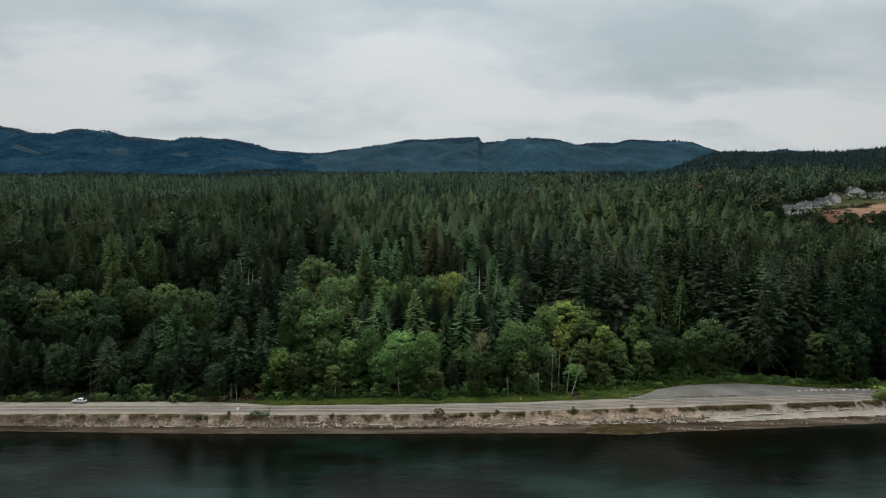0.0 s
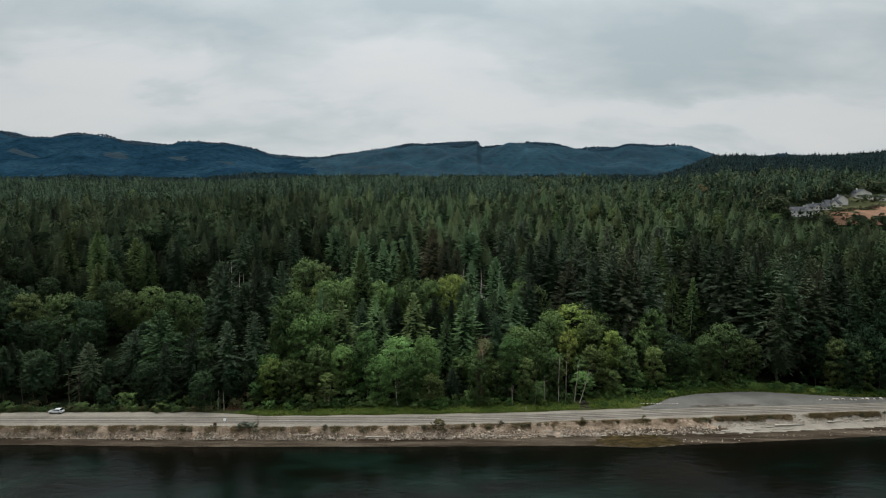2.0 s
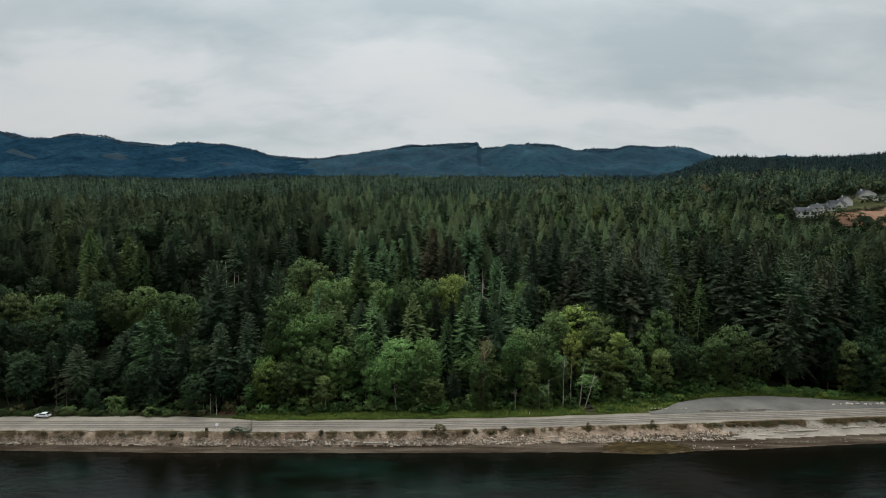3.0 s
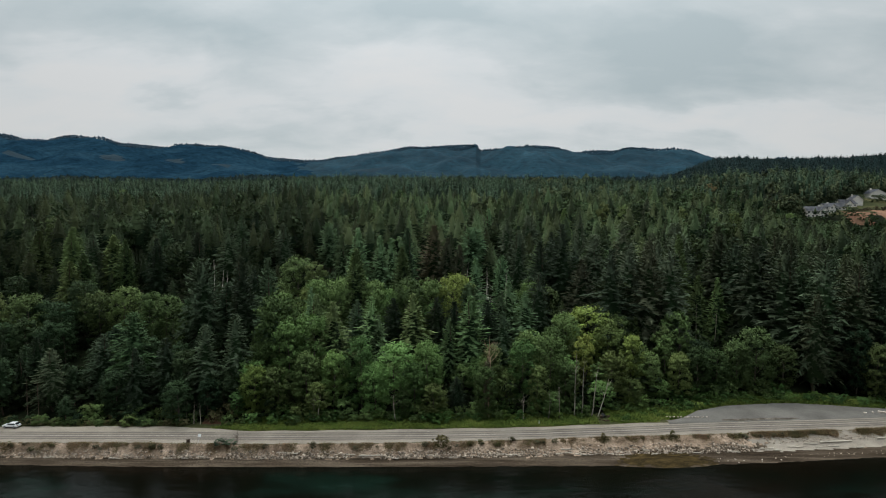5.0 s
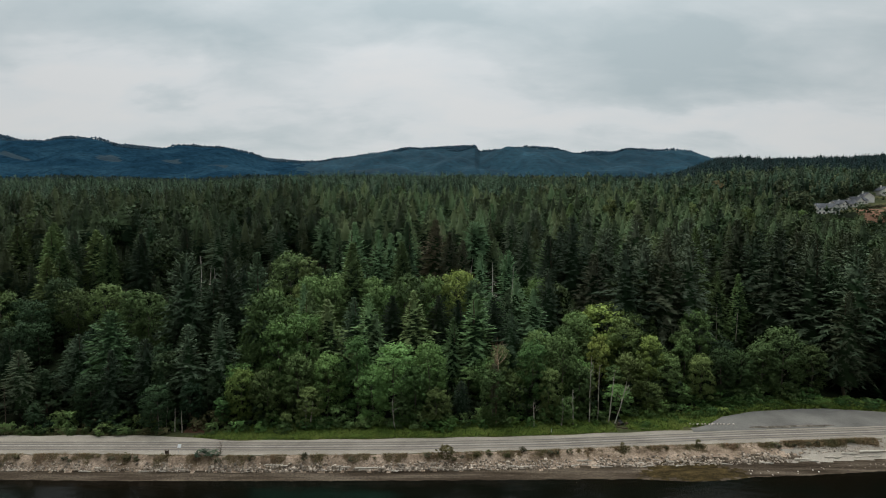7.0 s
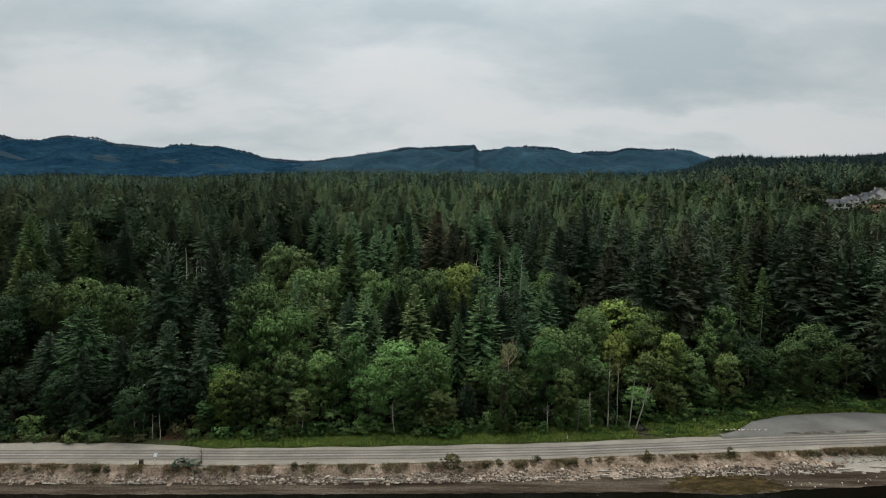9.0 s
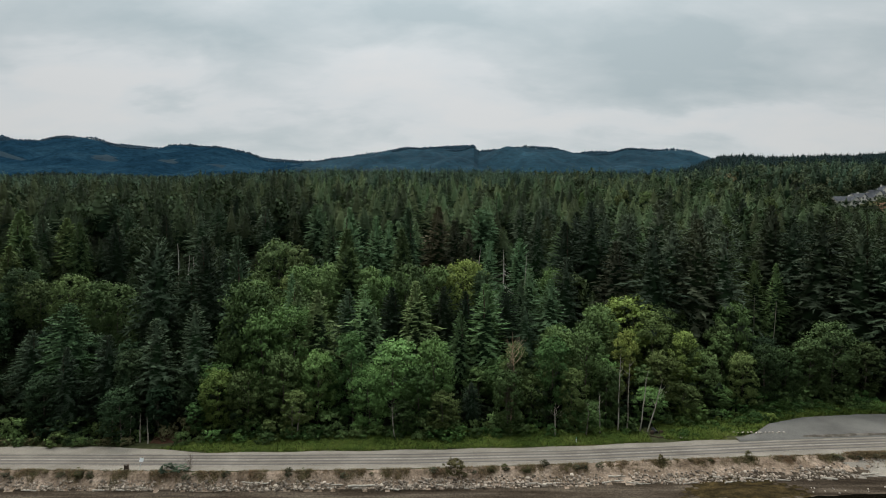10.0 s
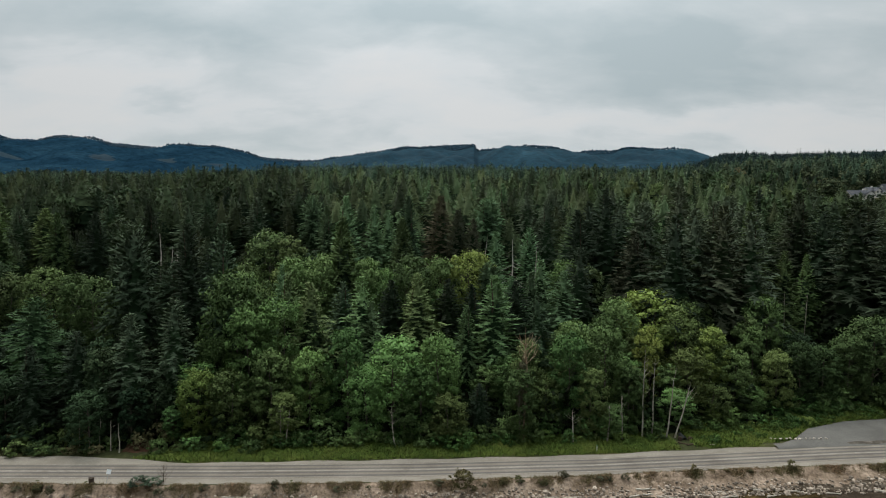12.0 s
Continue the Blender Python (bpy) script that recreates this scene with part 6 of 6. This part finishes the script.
def parked_car(x, y, turn):
    car = tagged(new("car"), "white hatchback car parked on the gravel roadside", "car")
    car.matrix_basis = pose(x, y, 4.02, 0, 0, turn)
    part("body", profile([(-2.2, 0.35), (2.15, 0.35), (2.22, 0.62), (2.1, 0.86), (1.15, 0.98), (-1.75, 1.02), (-2.15, 0.95), (-2.25, 0.6)], -0.86, 0.86, 0.09), CAR_WHITE, car)
    cabin = part("cabin", profile([(0.98, 0.95), (0.28, 1.44), (-1.35, 1.47), (-1.98, 1.0)], -0.72, 0.72, 0.06), CAR_WHITE, car)
    for side in (-1, 1):
        y0, y1 = sorted((side * 0.715, side * 0.735))
        part("side_window", profile([(0.72, 1.03), (0.20, 1.37), (-0.42, 1.39), (-0.42, 1.03)], y0, y1, 0.004), GLASS, cabin, "dark side window")
        part("side_window", profile([(-0.50, 1.03), (-0.50, 1.39), (-1.30, 1.40), (-1.62, 1.06)], y0, y1, 0.004), GLASS, cabin, "dark side window")
    wind = profile([(1.02, 0.99), (0.34, 1.46), (0.30, 1.44), (0.98, 0.97)], -0.64, 0.64, 0.004)
    part("windscreen", wind, GLASS, cabin, "dark windscreen")
    rear = profile([(-1.41, 1.45), (-1.98, 1.04), (-2.02, 1.06), (-1.45, 1.47)], -0.62, 0.62, 0.004)
    part("rear_window", rear, GLASS, cabin, "dark rear window")
    for wx in (-1.38, 1.36):
        for side in (-1, 1):
            wheel = part("wheel", cylinder(0.32, 0.2), RUBBER, car, "black tyre")
            wheel.location = (wx, side * 0.80, 0.32)
            part("rim", cylinder(0.2, 0.215), STEEL, wheel, "grey steel rim")
    for side in (-1, 1):
        bm = bmesh.new()
        box(bm, 2.08, 2.2, side * 0.62 - 0.16, side * 0.62 + 0.16, 0.64, 0.78, 0.02)
        part("headlight", bm, STEEL, car, "clear headlight")
        bm = bmesh.new()
        box(bm, -2.25, -2.15, side * 0.66 - 0.12, side * 0.66 + 0.12, 0.72, 0.92, 0.02)
        part("tail_light", bm, LAMP_RED, car, "red tail light")
    return car


parked_car(-122.3, 185.0, 176)


def notice_board(x, y):
    """A dark timber board on two posts, its back to the sea."""
    board = tagged(new("notice_board"), "dark brown timber notice board on the bank", "sign")
    board.matrix_basis = pose(x, y, float(land_z(x, y)), 0, 0, 8)
    bm = bmesh.new()
    box(bm, -0.45, 0.45, -0.04, 0.04, 0.40, 1.15, 0.015)
    part("panel", bm, TIMBER, board)
    for px in (-0.38, 0.38):
        bm = bmesh.new()
        box(bm, px - 0.05, px + 0.05, 0.042, 0.14, -0.3, 1.24, 0.01)
        part("post", bm, TIMBER, board)
    bm = bmesh.new()
    box(bm, -0.52, 0.52, -0.08, 0.18, 1.25, 1.31, 0.01)
    part("cap", bm, TIMBER, board)


def road_sign(x, y, turn):
    sign = tagged(new("road_sign"), "small white road sign on a steel post, tilted back to catch the sky", "sign")
    # the tilt is added so the panel catches more light from overhead
    sign.matrix_basis = pose(x, y, 4.0, -22, 0, turn)
    bm = bmesh.new()
    box(bm, -0.45, 0.45, -0.015, 0.015, 1.45, 2.25, 0.012)
    part("panel", bm, SIGN_WHITE, sign, "blank white panel")
    bm = bmesh.new()
    box(bm, -0.03, 0.03, 0.016, 0.075, -0.3, 2.2, 0.008)
    part("post", bm, STEEL, sign)


def marker_post(x, y):
    marker = tagged(new("marker_post"), "slim white and green roadside marker post", "marker post")
    marker.matrix_basis = pose(x, y, float(land_z(x, y)), 0, 0, 0)
    bm = bmesh.new()
    box(bm, -0.07, 0.07, -0.04, 0.04, -0.2, 1.3, 0.015)
    part("post", bm, SIGN_WHITE, marker)
    bm = bmesh.new()
    box(bm, -0.075, 0.075, -0.045, 0.045, 1.302, 1.6, 0.015)
    part("top", bm, GREEN_PAINT, marker, "green top")


notice_board(-67.8, 173.85)
road_sign(-65.5, 174.4, -12)
marker_post(26.4, 186.3)


def culvert():
    thing = tagged(new("culvert"), "dark culvert mouth among grey drift logs", "culvert")
    thing.matrix_basis = pose(46.9, 192.2, float(land_z(46.9, 192.2)) - 0.1, 0, 0, 0)
    bm = bmesh.new()
    bmesh.ops.create_cone(bm, cap_ends=False, segments=18, radius1=0.45, radius2=0.45, depth=2.4)
    bmesh.ops.rotate(bm, verts=bm.verts, cent=(0, 0, 0), matrix=Matrix.Rotation(radians(90), 3, "X"))
    bmesh.ops.translate(bm, verts=bm.verts, vec=(0, 1.2, 0.30))
    bmesh.ops.solidify(bm, geom=list(bm.faces), thickness=0.06)
    part("pipe", bm, RUBBER, thing)
    for a, b in ((-1.5, -0.7), (0.7, 1.5)):
        bm = bmesh.new()
        box(bm, a, b, -0.5, 0.1, -0.1, 0.9, 0.1)
        part("headwall", bm, TIMBER, thing)


culvert()
for px, py, ln, tn in ((47.5, 189.9, 3.0, 20), (45.8, 190.2, 2.4, -25), (49.0, 190.4, 2.2, 50), (52.5, 189.4, 3.2, 8), (55.5, 190.0, 2.5, -5)):
    log(px, py, ln, 0.14, tn, 4, "grey drift log piled by the culvert").material_slots[0].material = SNAG if px > 50 else TIMBER


# ---- houses on the cleared hillside ----
def house(x, y, w, d, h, rise, turn, label, gables=(), windows=4):
    home = tagged(new("house"), label, "house", "houses on the hillside")
    z = min(float(land_z(x + a, y + b)) for a in (-w / 2, w / 2) for b in (-d / 2, d / 2))
    home.matrix_basis = pose(x, y, z - 0.2, 0, 0, turn)
    bm = bmesh.new()
    box(bm, -w / 2, w / 2, -d / 2, d / 2, 0, h)
    a = [bm.verts.new((sx * w / 2, sy * d / 2, h)) for sx in (-1, 1) for sy in (-1, 1)]
    t = [bm.verts.new((sx * w / 2, 0, h + rise * 0.94)) for sx in (-1, 1)]
    bm.faces.new((a[0], a[1], t[0]))
    bm.faces.new((a[2], t[1], a[3]))
    part("wall", bm, WHITE, home)
    bm = bmesh.new()
    e = 0.6
    k = rise / (d / 2)
    v = [bm.verts.new(p) for p in ((-w / 2 - e, -d / 2 - e, h - e * k), (w / 2 + e, -d / 2 - e, h - e * k), (w / 2 + e, 0, h + rise), (-w / 2 - e, 0, h + rise), (w / 2 + e, d / 2 + e, h - e * k), (-w / 2 - e, d / 2 + e, h - e * k))]
    bm.faces.new((v[0], v[1], v[2], v[3]))
    bm.faces.new((v[3], v[2], v[4], v[5]))
    bmesh.ops.solidify(bm, geom=list(bm.faces), thickness=-0.25)
    roof = part("roof", bm, ROOFING, home)
    bm = bmesh.new()
    box(bm, w * 0.22, w * 0.22 + 0.9, 0.6, 1.5, h + rise * 0.5, h + rise + 1.0)
    part("chimney", bm, WHITE, roof)
    for gx in gables:
        gw, gr = 5.5, rise * 0.8
        bm = bmesh.new()
        box(bm, gx - gw / 2, gx + gw / 2, -d / 2 - 1.6, -d / 2 + 0.5, 0, h)
        f = [bm.verts.new((gx - gw / 2, -d / 2 - 1.6, h)), bm.verts.new((gx + gw / 2, -d / 2 - 1.6, h)), bm.verts.new((gx, -d / 2 - 1.6, h + gr * 0.94))]
        bm.faces.new(f)
        part("gable_wall", bm, WHITE, home)
        bm = bmesh.new()
        y0, y1 = -d / 2 - 2.1, -d / 2 + d * 0.42
        q = [bm.verts.new(p) for p in ((gx - gw / 2 - 0.5, y0, h - 0.4), (gx, y0, h + gr), (gx + gw / 2 + 0.5, y0, h - 0.4), (gx - gw / 2 - 0.5, y1, h - 0.4), (gx, y1, h + gr), (gx + gw / 2 + 0.5, y1, h - 0.4))]
        bm.faces.new((q[0], q[1], q[4], q[3]))
        bm.faces.new((q[1], q[2], q[5], q[4]))
        bmesh.ops.solidify(bm, geom=list(bm.faces), thickness=0.22)
        part("gable_roof", bm, ROOFING, home)
    for storey in range(2 if h > 5 else 1):
        for i in range(windows):
            wx = -w / 2 + w * (i + 0.5) / windows
            off = 1.6 if any(abs(wx - gx) < 2.75 for gx in gables) else 0.0
            bm = bmesh.new()
            box(bm, wx - 0.8, wx + 0.8, -d / 2 - off - 0.10, -d / 2 - off - 0.004, 0.9 + storey * 2.9, 2.3 + storey * 2.9, 0.02)
            win = part("window", bm, SIGN_WHITE, home, "white window frame")
            bm = bmesh.new()
            box(bm, wx - 0.68, wx + 0.68, -d / 2 - off - 0.112, -d / 2 - off - 0.102, 1.02 + storey * 2.9, 2.18 + storey * 2.9)
            part("pane", bm, GLASS, win, "dark glass pane")
    return home


house(291, 471.5, 15, 9, 6.0, 3.0, -6, "white two-storey house with a grey gabled roof", (4.6,), 5)
house(306, 480, 9, 8, 5.2, 2.8, 12, "white house with a steep grey front gable", (1.0,), 3)
house(320, 491, 13, 10, 3.0, 3.2, -5, "low house with a wide dark grey roof", (-4.0,), 4)
house(340, 507, 14, 10, 3.2, 3.4, 6, "low grey-roofed house with a small front gable", (-1.0,), 4)
house(353, 513, 8, 9, 5.6, 3.4, 84, "narrow white house with its gable to the sea", (), 3)
house(393, 544, 12, 14, 6.0, 3.8, 84, "large white house with a broad front gable", (), 4)
house(407, 533, 24, 9, 3.6, 2.4, -4, "long low white house with a grey roof", (6.0,), 7)
house(439, 537, 18, 10, 5.2, 3.0, 4, "white house with a grey roof and gable", (-3.0,), 5)


def clearing_brush():
    """Young trees and brush between the houses."""
    rng = np.random.default_rng(31)
    y = rng.uniform(464, 560, 150)
    x = 284 + (y - 470) * 1.35 + rng.uniform(-6, 60, 150)
    ok = ~((x > 322) & (y < 515))
    for a, b in ((291, 471), (306, 480), (320, 491), (340, 507), (353, 513), (393, 544), (407, 533), (439, 537)):
        ok &= ~((np.abs(x - a) < 9) & (y - b < 7) & (b - y < 14))
    pts = np.stack([x, y], 1)[ok]
    forest_mass("clearing_brush", rng, pts, [leaf_crown(rng, 4.0, r, 0.05, 16, 240, 0.4) for r in (2.4, 3.0)], 4.0, FAR_LEAF, "dry olive brush between the houses", 1.0, land_z(pts[:, 0], pts[:, 1]) + 3.5, 0.5, 0.5)
    # scrub along the upper rim of the clay
    x = rng.uniform(326, 384, 38)
    y = 476 + (x - 326) * 0.45 + rng.normal(0, 2.0, 38)
    pts = np.stack([x, y], 1)
    forest_mass("clay_rim_scrub", rng, pts, [leaf_crown(rng, 4.0, r, 0.05, 16, 200, 0.4) for r in (2.2, 2.8)], 4.0, SCRUB, "dark brown scrub along the bare clay", 1.0, land_z(x, y) + 2.6, 0.5, 0.5, 1.4)
    # leafy trees with low boughs round the back of the clearing
    y = rng.uniform(466, 600, 330)
    x = 284 + (y - 470) * 1.35 - rng.uniform(2, 34, 330)
    pts = np.stack([np.append(x, rng.uniform(400, 560, 110)), np.append(y, rng.uniform(576, 596, 110))], 1)
    forest_mass("clearing_edge_trees", rng, pts, [leaf_crown(rng, 14.0, r, 0.04, 24, 420, 0.75) for r in (4.0, 4.8, 5.4)], 14.0, FAR_LEAF, "olive broadleaf trees round the clearing", 1.0, land_z(pts[:, 0], pts[:, 1]) + 13.0, 2.0, 0.5)


clearing_brush()
